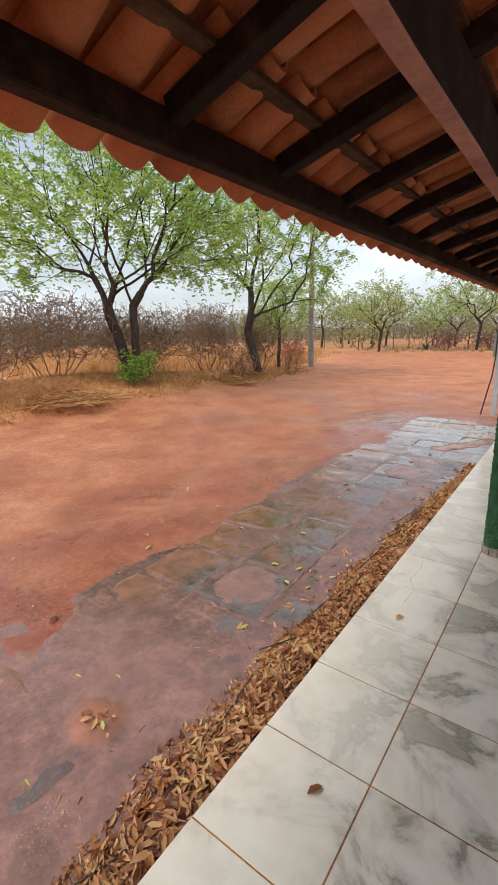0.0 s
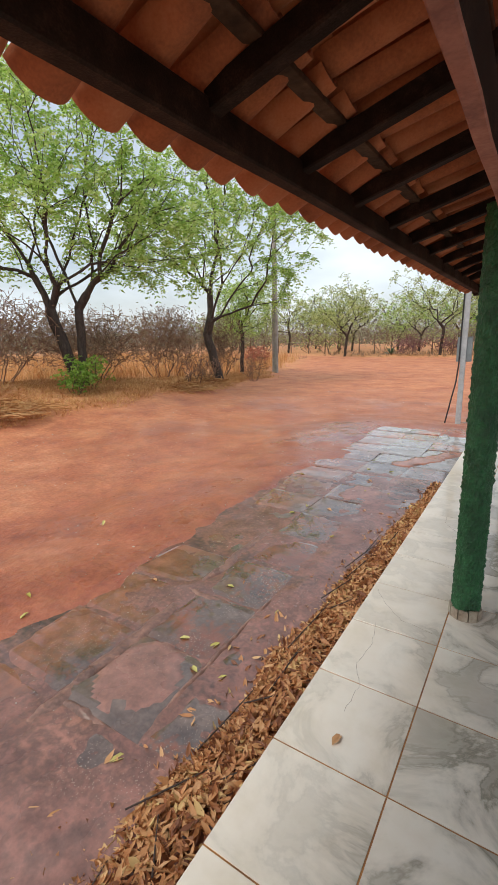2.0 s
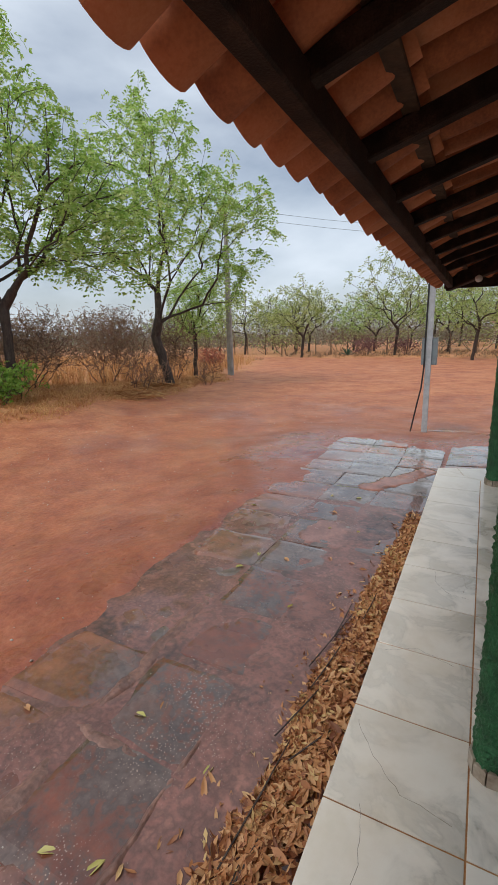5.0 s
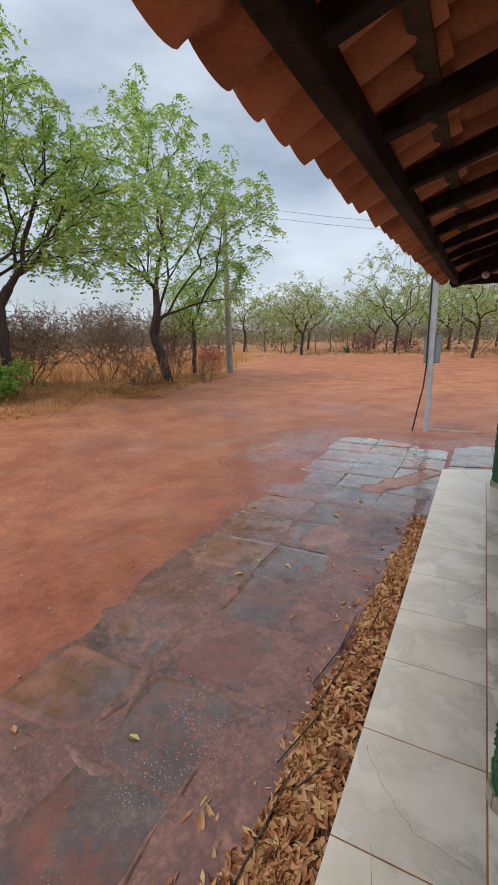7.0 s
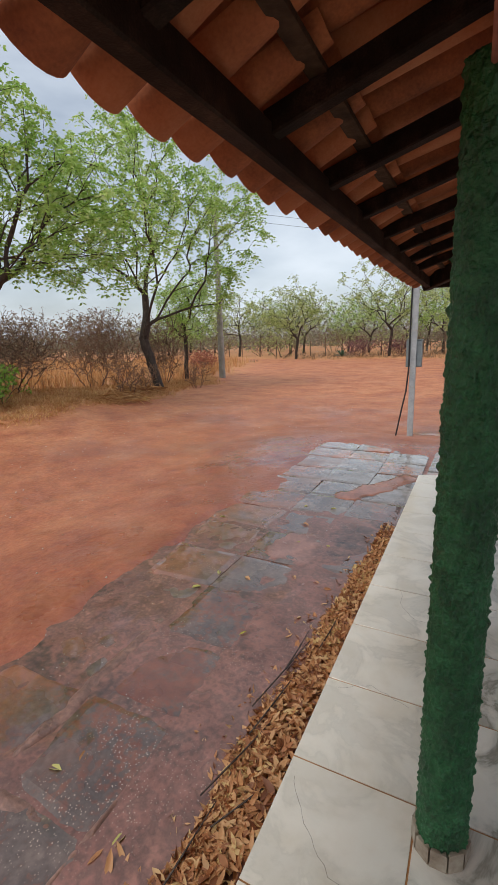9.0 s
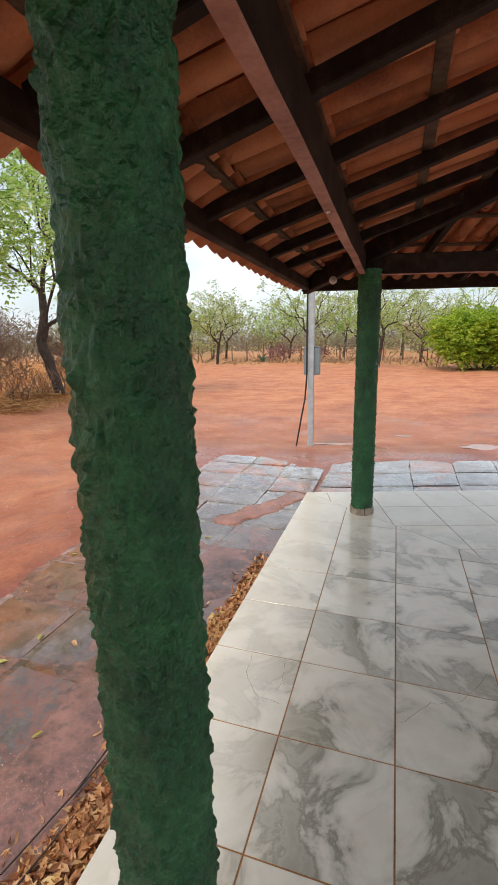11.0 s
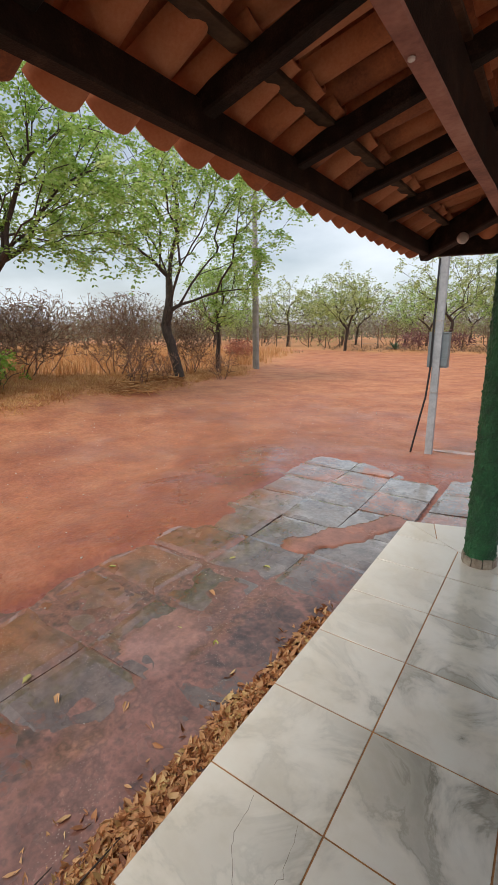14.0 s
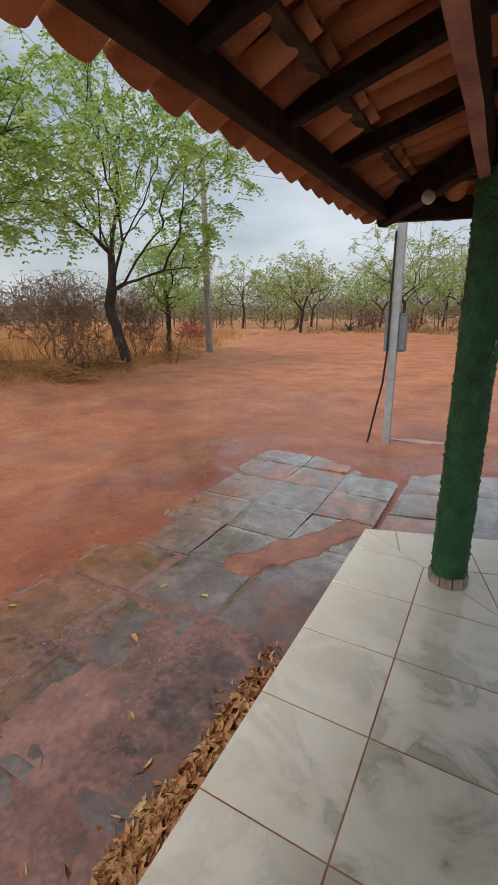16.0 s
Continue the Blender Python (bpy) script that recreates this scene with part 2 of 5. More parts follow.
def floor_tile_material():
    m = material("marbled_white_ceramic", [(0.2, (0.67, 0.59, 0.46)), (0.5, (0.75, 0.68, 0.57)), (0.8, (0.78, 0.73, 0.63))], scale=3, rough=(0.06, 0.2), bump=0.04, bump_scale=14, bump_dist=0.003)
    n, l = m.node_tree.nodes, m.node_tree.links
    p = n["Principled BSDF"]
    base = p.inputs["Base Color"].links[0].from_socket
    geo = n.new("ShaderNodeNewGeometry")
    oi = n.new("ShaderNodeObjectInfo")
    off = n.new("ShaderNodeVectorMath")
    off.operation = "MULTIPLY_ADD"
    off.inputs[1].default_value = (37.0, 53.0, 71.0)
    l.new(oi.outputs["Random"], off.inputs[0])
    l.new(geo.outputs["Position"], off.inputs[2])
    # swirling grey marbling, another piece of the pattern on every tile
    a = n.new("ShaderNodeTexNoise")
    a.inputs["Scale"].default_value, a.inputs["Detail"].default_value, a.inputs["Distortion"].default_value = 3.0, 6, 0.6
    a.inputs["Roughness"].default_value = 0.6
    l.new(off.outputs[0], a.inputs["Vector"])
    ra = n.new("ShaderNodeValToRGB")
    e = ra.color_ramp.elements
    e[0].position, e[0].color = 0.42, (0.03, 0.03, 0.03, 1)
    e[1].position, e[1].color = 0.72, (0.7, 0.7, 0.7, 1)
    for pos, g in ((0.47, 0.14), (0.52, 0.38), (0.55, 0.78), (0.58, 0.55), (0.62, 0.62)):
        ra.color_ramp.elements.new(pos).color = (g, g, g, 1)
    l.new(a.outputs["Fac"], ra.inputs["Fac"])
    # broad patches where the damp marbling shows
    b = n.new("ShaderNodeTexNoise")
    b.inputs["Scale"].default_value, b.inputs["Detail"].default_value = 0.75, 3
    l.new(geo.outputs["Position"], b.inputs["Vector"])
    rb = n.new("ShaderNodeMapRange")
    rb.inputs["From Min"].default_value, rb.inputs["From Max"].default_value = 0.24, 0.48
    l.new(b.outputs["Fac"], rb.inputs["Value"])
    sx = n.new("ShaderNodeSeparateXYZ")
    l.new(geo.outputs["Position"], sx.inputs[0])
    rx = n.new("ShaderNodeMapRange")
    rx.inputs["From Min"].default_value, rx.inputs["From Max"].default_value = 0.25, 0.65
    rx.inputs["To Min"].default_value, rx.inputs["To Max"].default_value = 0.3, 1.0
    l.new(sx.outputs["X"], rx.inputs["Value"])
    ry = n.new("ShaderNodeMapRange")
    ry.inputs["From Min"].default_value, ry.inputs["From Max"].default_value = -0.2, -1.6
    ry.inputs["To Min"].default_value, ry.inputs["To Max"].default_value = 0.1, 1.0
    l.new(sx.outputs["Y"], ry.inputs["Value"])
    last = ra.outputs["Color"]
    for other in (rb.outputs["Result"], rx.outputs["Result"], ry.outputs["Result"]):
        mu = n.new("ShaderNodeMath")
        mu.operation = "MULTIPLY"
        l.new(last, mu.inputs[0])
        l.new(other, mu.inputs[1])
        last = mu.outputs[0]
    mx = n.new("ShaderNodeMix")
    mx.data_type = "RGBA"
    l.new(last, mx.inputs[0])
    l.new(base, mx.inputs[6])
    mx.inputs[7].default_value = (0.15, 0.135, 0.095, 1)
    l.new(mx.outputs[2], p.inputs["Base Color"])
    return m


M_TILE = floor_tile_material()


def earth_material():
    """Red earth: damp and shiny by the paving, drier further out, straw-strewn where the attribute dry is 1."""
    m = material("wet_red_earth", [(0.22, (0.31, 0.088, 0.043)), (0.42, (0.46, 0.158, 0.074)), (0.6, (0.56, 0.225, 0.105)), (0.82, (0.65, 0.33, 0.18))], scale=1.3, detail=9,
                 rough=(0.14, 0.55), bump=0.6, bump_scale=24, fine=0.6, rough_scale=1.5, bump_dist=0.016)
    n, l = m.node_tree.nodes, m.node_tree.links
    p = n["Principled BSDF"]
    base = p.inputs["Base Color"].links[0].from_socket
    rgh = p.inputs["Roughness"].links[0].from_socket
    geo = n.new("ShaderNodeNewGeometry")
    at = n.new("ShaderNodeAttribute")
    at.attribute_name = "dry"
    wet = n.new("ShaderNodeAttribute")
    wet.attribute_name = "wet"
    g = n.new("ShaderNodeTexNoise")
    g.inputs["Scale"].default_value, g.inputs["Detail"].default_value = 9, 7
    l.new(geo.outputs["Position"], g.inputs["Vector"])
    rg = n.new("ShaderNodeValToRGB")
    e = rg.color_ramp.elements
    e[0].position, e[0].color = 0.35, (0.46, 0.18, 0.075, 1)
    e[1].position, e[1].color = 0.68, (0.62, 0.33, 0.15, 1)
    l.new(g.outputs["Fac"], rg.inputs["Fac"])
    mx = n.new("ShaderNodeMix")
    mx.data_type = "RGBA"
    l.new(at.outputs["Fac"], mx.inputs[0])
    l.new(base, mx.inputs[6])
    l.new(rg.outputs["Color"], mx.inputs[7])
    dk = n.new("ShaderNodeMix")
    dk.data_type = "RGBA"
    dk.blend_type = "MULTIPLY"
    dk.inputs[7].default_value = (0.57, 0.42, 0.42, 1)
    l.new(wet.outputs["Fac"], dk.inputs[0])
    l.new(mx.outputs[2], dk.inputs[6])
    l.new(dk.outputs[2], p.inputs["Base Color"])
    mr = n.new("ShaderNodeMix")
    mr.data_type = "FLOAT"
    mr.inputs[2].default_value = 0.85
    l.new(wet.outputs["Fac"], mr.inputs[0])
    l.new(rgh, mr.inputs[3])
    # flats where a film of rain still stands: darker, smooth and shining
    fl = n.new("ShaderNodeTexNoise")
    fl.inputs["Scale"].default_value, fl.inputs["Detail"].default_value, fl.inputs["Roughness"].default_value = 0.42, 8, 0.6
    l.new(geo.outputs["Position"], fl.inputs["Vector"])
    fm = n.new("ShaderNodeMapRange")
    fm.inputs["From Min"].default_value, fm.inputs["From Max"].default_value = 0.5, 0.6
    l.new(fl.outputs["Fac"], fm.inputs["Value"])
    fw = n.new("ShaderNodeMath")
    fw.operation = "MULTIPLY"
    l.new(fm.outputs["Result"], fw.inputs[0])
    l.new(wet.outputs["Fac"], fw.inputs[1])
    r2 = n.new("ShaderNodeMix")
    r2.data_type = "FLOAT"
    r2.inputs[3].default_value = 0.13
    l.new(fw.outputs[0], r2.inputs[0])
    l.new(mr.outputs[0], r2.inputs[2])
    l.new(r2.outputs[0], p.inputs["Roughness"])
    d2 = n.new("ShaderNodeMix")
    d2.data_type, d2.blend_type = "RGBA", "MULTIPLY"
    d2.inputs[7].default_value = (0.8, 0.72, 0.74, 1)
    l.new(fw.outputs[0], d2.inputs[0])
    l.new(dk.outputs[2], d2.inputs[6])
    l.new(d2.outputs[2], p.inputs["Base Color"])
    ct = n.new("ShaderNodeMath")
    ct.operation = "MULTIPLY"
    ct.inputs[1].default_value = 0.22
    l.new(wet.outputs["Fac"], ct.inputs[0])
    l.new(ct.outputs[0], p.inputs["Coat Weight"])
    p.inputs["Coat Roughness"].default_value = 0.16
    bp = p.inputs["Normal"].links[0].from_node
    bs = n.new("ShaderNodeMapRange")
    bs.inputs["To Min"].default_value, bs.inputs["To Max"].default_value = 0.6, 0.12
    l.new(fw.outputs[0], bs.inputs["Value"])
    l.new(bs.outputs["Result"], bp.inputs["Strength"])
    return m


M_EARTH = earth_material()
M_WATER = material("muddy_water_film", [(0.3, (0.075, 0.05, 0.044)), (0.4, (0.13, 0.072, 0.06)), (0.5, (0.235, 0.108, 0.085)), (0.58, (0.15, 0.08, 0.065)), (0.7, (0.3, 0.14, 0.105))], scale=1.6, detail=9, rough=(0.03, 0.3), fine=0.45, bump=0.14, bump_scale=26, bump_dist=0.004, distort=0.4)
M_MUD = material("soft_pink_mud", [(0.3, (0.11, 0.06, 0.046)), (0.5, (0.2, 0.105, 0.08)), (0.75, (0.34, 0.18, 0.13))], scale=6, detail=8, rough=(0.2, 0.5), fine=0.6, bump=0.6, bump_scale=45, bump_dist=0.008)


def silted(m):
    """Pale pink silt and red mud where the attributes silt and red say so."""
    n, l = m.node_tree.nodes, m.node_tree.links
    p = n["Principled BSDF"]
    for name, col, k in (("silt", (0.31, 0.16, 0.13, 1), .5), ("red", (0.34, 0.12, 0.06, 1), .62)):
        a, w, g = n.new("ShaderNodeAttribute"), n.new("ShaderNodeMath"), n.new("ShaderNodeMix")
        a.attribute_name = name
        w.operation = "MULTIPLY"
        w.inputs[1].default_value = k
        g.data_type = "RGBA"
        g.inputs[7].default_value = col
        l.new(a.outputs["Fac"], w.inputs[0])
        l.new(w.outputs[0], g.inputs[0])
        l.new(p.inputs["Base Color"].links[0].from_socket, g.inputs[6])
        l.new(g.outputs[2], p.inputs["Base Color"])


silted(M_WATER)


def mottle(m, scale, low, high, grit=0.0):
    """Uneven dirt over a whole surface: a fine-grained tone, and pale grains of sand."""
    n, l = m.node_tree.nodes, m.node_tree.links
    p = n["Principled BSDF"]
    base = p.inputs["Base Color"].links[0].from_socket
    geo = n.new("ShaderNodeNewGeometry")
    t = n.new("ShaderNodeTexNoise")
    t.inputs["Scale"].default_value, t.inputs["Detail"].default_value, t.inputs["Roughness"].default_value = scale, 10, 0.7
    l.new(geo.outputs["Position"], t.inputs["Vector"])
    r = n.new("ShaderNodeMapRange")
    r.inputs["From Min"].default_value, r.inputs["From Max"].default_value = 0.32, 0.68
    r.inputs["To Min"].default_value, r.inputs["To Max"].default_value = low, high
    l.new(t.outputs["Fac"], r.inputs["Value"])
    mu = n.new("ShaderNodeMix")
    mu.data_type, mu.blend_type = "RGBA", "MULTIPLY"
    mu.inputs[0].default_value = 1.0
    l.new(base, mu.inputs[6])
    l.new(r.outputs["Result"], mu.inputs[7])
    last = mu.outputs[2]
    if grit:
        v = n.new("ShaderNodeTexVoronoi")
        v.inputs["Scale"].default_value = 75
        l.new(geo.outputs["Position"], v.inputs["Vector"])
        q = n.new("ShaderNodeMath")
        q.operation = "LESS_THAN"
        q.inputs[1].default_value = 0.2
        l.new(v.outputs["Distance"], q.inputs[0])
        b = n.new("ShaderNodeTexNoise")
        b.inputs["Scale"].default_value, b.inputs["Detail"].default_value = 2.2, 4
        l.new(geo.outputs["Position"], b.inputs["Vector"])
        k = n.new("ShaderNodeMapRange")
        k.inputs["From Min"].default_value, k.inputs["From Max"].default_value = 0.5, 0.66
        k.inputs["To Max"].default_value = grit
        l.new(b.outputs["Fac"], k.inputs["Value"])
        w = n.new("ShaderNodeMath")
        w.operation = "MULTIPLY"
        l.new(q.outputs[0], w.inputs[0])
        l.new(k.outputs["Result"], w.inputs[1])
        g = n.new("ShaderNodeMix")
        g.data_type = "RGBA"
        g.inputs[7].default_value = (0.5, 0.36, 0.28, 1)
        l.new(w.outputs[0], g.inputs[0])
        l.new(last, g.inputs[6])
        last = g.outputs[2]
    l.new(last, p.inputs["Base Color"])


mottle(M_EARTH, 6.5, 0.86, 1.24)
mottle(M_WATER, 7.0, 0.65, 1.4, 0.6)
mottle(M_CONCRETE, 8.0, 0.5, 1.2, 0.9)


# ---------------------------------------------------------------- builders
def link(name, me, mat, parent=None, label="", smooth=False):
    if mat and not me.materials:
        me.materials.append(mat)
    if smooth:
        me.polygons.foreach_set("use_smooth", [True] * len(me.polygons))
    ob = new(name, me)
    if parent:
        ob.parent = parent
    if label:
        tagged(ob, label)
    return ob


def mesh(name, verts, faces):
    me = bpy.data.meshes.new(name)
    me.from_pydata([tuple(map(float, v)) for v in verts], [], [tuple(map(int, f)) for f in faces])
    me.update()
    return me


def quick_mesh(name, V, F):
    me = bpy.data.meshes.new(name)
    V, F = np.asarray(V, np.float32), np.asarray(F, np.int32)
    me.vertices.add(len(V))
    me.vertices.foreach_set("co", V.ravel())
    me.loops.add(F.size)
    me.loops.foreach_set("vertex_index", F.ravel())
    me.polygons.add(len(F))
    me.polygons.foreach_set("loop_start", np.arange(len(F), dtype=np.int32) * F.shape[1])
    me.update(calc_edges=True)
    return me


def part(name, bm, mat, parent=None, label="", smooth=False):
    bmesh.ops.recalc_face_normals(bm, faces=bm.faces)
    me = bpy.data.meshes.new(name)
    bm.to_mesh(me)
    bm.free()
    return link(name, me, mat, parent, label, smooth)


def empty(name, label, category, group="", kind="", at=(0, 0, 0)):
    ob = new(name)
    ob.location = at
    return tagged(ob, label, category, group, kind)


def prism(poly, z0, z1, chamfer=0.0):
    """A bmesh of a flat polygon from z0 up to z1, its upper rim chamfered."""
    bm = bmesh.new()
    c = Vector((sum(p[0] for p in poly) / len(poly), sum(p[1] for p in poly) / len(poly)))
    rings = [(z0, 0.0), (z1, 0.0)] if not chamfer else [(z0, 0.0), (z1 - chamfer, 0.0), (z1, chamfer)]
    vs = []
    for z, inset in rings:
        row = []
        for p in poly:
            d = c - Vector(p[:2])
            q = Vector(p[:2]) + (d.normalized() * inset * 1.4 if d.length > 0.001 else d)
            row.append(bm.verts.new((q.x, q.y, z)))
        vs.append(row)
    k = len(poly)
    bm.faces.new(vs[0][::-1])
    bm.faces.new(vs[-1])
    for a, b in zip(vs, vs[1:]):
        for i in range(k):
            bm.faces.new((a[i], a[(i + 1) % k], b[(i + 1) % k], b[i]))
    return bm


def timber(p0, p1, w, h, up=Vector((0, 0, 1)), rough=0.004, steps=8, seed=0, top=False):
    """A sawn timber from p0 to p1 along its lower middle line, w wide and h high, with slightly uneven, chamfered faces."""
    rnd = random.Random(seed)
    p0, p1 = Vector(p0), Vector(p1)
    d = (p1 - p0).normalized()
    side = d.cross(up).normalized()
    upv = side.cross(d).normalized()
    ch = min(w, h) * 0.1
    prof = [(-w / 2 + ch, 0), (w / 2 - ch, 0), (w / 2, ch), (w / 2, h - ch), (w / 2 - ch, h), (-w / 2 + ch, h), (-w / 2, h - ch), (-w / 2, ch)]
    bm = bmesh.new()
    rows = []
    for i in range(steps + 1):
        c = p0.lerp(p1, i / steps)
        a, b = rnd.uniform(-rough, rough), rnd.uniform(-rough, rough) * 0.5
        rows.append([bm.verts.new(c + side * (s + a) + upv * (t + (b if 0 < i < steps else 0))) for s, t in prof])
    for a, b in zip(rows, rows[1:]):
        for i in range(8):
            bm.faces.new((a[i], a[(i + 1) % 8], b[(i + 1) % 8], b[i]))
    bm.faces.new(rows[0][::-1])
    bm.faces.new(rows[-1])
    return bm


def tube(points, radii, sides=8):
    bm = bmesh.new()
    rows = []
    pts = [Vector(p) for p in points]
    for i, p in enumerate(pts):
        d = (pts[min(i + 1, len(pts) - 1)] - pts[max(i - 1, 0)]).normalized()
        a = d.orthogonal().normalized()
        b = d.cross(a)
        r = radii[i] if hasattr(radii, "__len__") else radii
        rows.append([bm.verts.new(p + (a * math.cos(6.28319 * k / sides) + b * math.sin(6.28319 * k / sides)) * r) for k in range(sides)])
    for a, b in zip(rows, rows[1:]):
        for k in range(sides):
            # match ring starts, so that the skin does not twist
            bm.faces.new((a[k], a[(k + 1) % sides], b[(k + 1) % sides], b[k]))
    bm.faces.new(rows[0][::-1])
    bm.faces.new(rows[-1])
    return bm


def lathe(profile, sides=24):
    """Turned shape about z: profile of (radius, z)."""
    bm = bmesh.new()
    rows = [[bm.verts.new((r * math.cos(6.28319 * k / sides), r * math.sin(6.28319 * k / sides), z)) for k in range(sides)] for r, z in profile]
    for a, b in zip(rows, rows[1:]):
        for k in range(sides):
            bm.faces.new((a[k], a[(k + 1) % sides], b[(k + 1) % sides], b[k]))
    bm.faces.new(rows[0][::-1])
    bm.faces.new(rows[-1])
    return bm


# ---------------------------------------------------------------- plan of the veranda
# Two sides meet at the corner C. Along each, u runs along the edge from C and v inwards.
C = Vector((0.0, 0.29, 0.0))
A2 = radians(16.5)
SIDES = ((Vector((0, -1, 0)), Vector((1, 0, 0))), (Vector((math.cos(A2), math.sin(A2), 0)), Vector((math.sin(A2), -math.cos(A2), 0))))
BISECT = 0.7467          # u over v on the line that halves the corner
DEPTH = 3.0              # from the edge to the house wall
LONG = (9.4, 6.0)


def at(side, u, v, z=0.0):
    a, n = SIDES[side]
    return C + a * u + n * v + Vector((0, 0, z))


def clip(poly, a, b, c):
    """The part of a polygon of (u, v) where a u + b v + c >= 0."""
    out = []
    for i, p in enumerate(poly):
        q = poly[(i + 1) % len(poly)]
        dp, dq = a * p[0] + b * p[1] + c, a * q[0] + b * q[1] + c
        if dp >= 0:
            out.append(p)
        if dp * dq < 0:
            t = dp / (dp - dq)
            out.append((p[0] + (q[0] - p[0]) * t, p[1] + (q[1] - p[1]) * t))
    return out


def smooth(a, b, x):
    t = np.clip((x - a) / (b - a), 0, 1)
    return t * t * (3 - 2 * t)


def outside(x, y):
    """Metres from the veranda's edge, outwards."""
    nx, ny = -math.sin(A2), math.cos(A2)
    return np.maximum(-x, (x - C.x) * nx + (y - C.y) * ny)


def rise(x, y):
    """Broad height of the yard."""
    d = outside(x, y)
    z = -0.125 - 0.14 * smooth(1.2, 4.0, d)
    z = z + 0.62 * np.exp(-((x + 12.0) / 4.0) ** 2 - ((y - 0.5) / 6.5) ** 2)
    z = z + 0.25 * smooth(22, 60, np.hypot(x, y))
    return z


def wob(x, y, s, k=0):
    return noise.noise(Vector((x * s + 17.3 * k, y * s - 9.1 * k, 3.7 * k)))


def zone(x, y):
    """0 in the bare yard, 1 in the dry scrub round it."""
    e = 1.3 * wob(x, y, 0.28, 1) + 0.5 * wob(x, y, 1.1, 2)
    west = -8.5 - x - 0.3 * max(0.0, y - 6) + 0.1 * max(0.0, -y)   # the bank on the west
    track = 2.6 - abs(y - 30.0 + 0.25 * (x + 14)) if x < -9 else -9   # a track leaves between the trees
    north = y - 31.0 + 0.12 * abs(x + 8) if x < -1 else y - 31.0 + 1.35 * (x + 1) * (x < 5) + 8.1 * (x >= 5)
    d = max(west, north, x - 26, -y - 40)
    if x < -8 and y > 12:
        d = min(d, 1.2 - track) if track > 0 else d
    return float(np.clip((d + e) / 1.6 + 0.5, 0, 1))


def ground_z(x, y):
    return float(rise(np.float64(x), np.float64(y))) + 0.02 * wob(x, y, 0.8) * float(smooth(1.5, 3, outside(np.float64(x), np.float64(y)))) + (0.05 * wob(x, y, 0.5, 4) + 0.06) * zone(x, y)


# ---------------------------------------------------------------- ground
def spread(*runs):
    out = []
    for a, b, step in runs:
        out += list(np.arange(a, b, step))
    return np.array(out + [runs[-1][1]])


def shore(x, y):
    """Metres past the line where the earth begins to cover the paving."""
    n = 0.16 * wob(x, y, 1.2, 9) + 0.09 * wob(x, y, 3.6, 10) + 0.04 * wob(x, y, 9, 15)
    if x < 0:
        rim = 1.62 - 0.42 * float(smooth(-5.3, -6.3, y)) - 0.26 * float(smooth(-.72, -.55, y) * (1 - smooth(-.1, .06, y)))
        return max(-x - rim, (y - 2.0 + 0.4 * float(smooth(-1.2, -.3, x))) * .9) + n
    return float(outside(np.float64(x), np.float64(y))) - 1.5 + n


def mud(x, y):
    """Height of the earth, with the mud that lies over the paving's rim."""
    z = ground_z(x, y)
    if -5 < x < 7 and -12 < y < 7:
        s = shore(x, y)
        low = -0.152 + 0.05 * float(smooth(-.16, .2, s)) + 0.012 * wob(x, y, 3.2, 5) + 0.006 * wob(x, y, 11.0, 6)
        k = float(smooth(.25, 2.2, s))
        z = low * (1 - k) + (z + 0.012 * wob(x, y, 2.1, 5) + .004 * wob(x, y, 9, 6)) * k
    return z


def build_ground():
    xs = spread((-700, -120, 40), (-120, -40, 5), (-40, -15, 1.0), (-15, -4, 0.28), (-4, 0.2, 0.05), (0.2, 4, 0.12), (4, 26, 0.7), (26, 120, 6), (120, 700, 40))
    ys = spread((-700, -60, 40), (-60, -9, 2.5), (-9, 3.6, 0.06), (3.6, 12, 0.25), (12, 45, 0.6), (45, 130, 4), (130, 700, 40))
    nx, ny = len(xs), len(ys)
    verts = np.empty((ny, nx, 3))
    dry = np.zeros(ny * nx)
    for j, y in enumerate(ys):
        for i, x in enumerate(xs):
            far = abs(x) > 130 or abs(y) > 130
            verts[j, i] = x, y, (0.15 if far else mud(x, y))
            dry[j * nx + i] = 1.0 if far else zone(x, y)
    idx = np.arange(nx * ny).reshape(ny, nx)
    faces = np.stack([idx[:-1, :-1], idx[:-1, 1:], idx[1:, 1:], idx[1:, :-1]], -1).reshape(-1, 4)
    me = mesh("ground", verts.reshape(-1, 3), faces)
    v = verts.reshape(-1, 3)
    d = outside(v[:, 0], v[:, 1])
    wet = np.clip(1.0 - smooth(1.5, 3.6, d) * 0.45 - smooth(3.6, 11, d) * 0.43, 0.1, 1) * (1 - dry)
    for name, values in (("dry", dry), ("wet", wet)):
        me.attributes.new(name, "FLOAT", "POINT").data.foreach_set("value", values.astype(np.float32))
    ob = link("ground", me, M_EARTH, smooth=True)
    tagged(ob, "wet red earth yard with straw-strewn scrubland round it", "ground", kind="structure")


build_ground()


def spot(x, y, cx, cy, rx, ry, k):
    """1 inside an uneven round patch, 0 outside."""
    r = math.hypot((x - cx) / rx, (y - cy) / ry) + .45 * wob(x, y, 3.5, k) + .2 * wob(x, y, 9, k + 1)
    return float(1 - smooth(.88, 1.06, r))


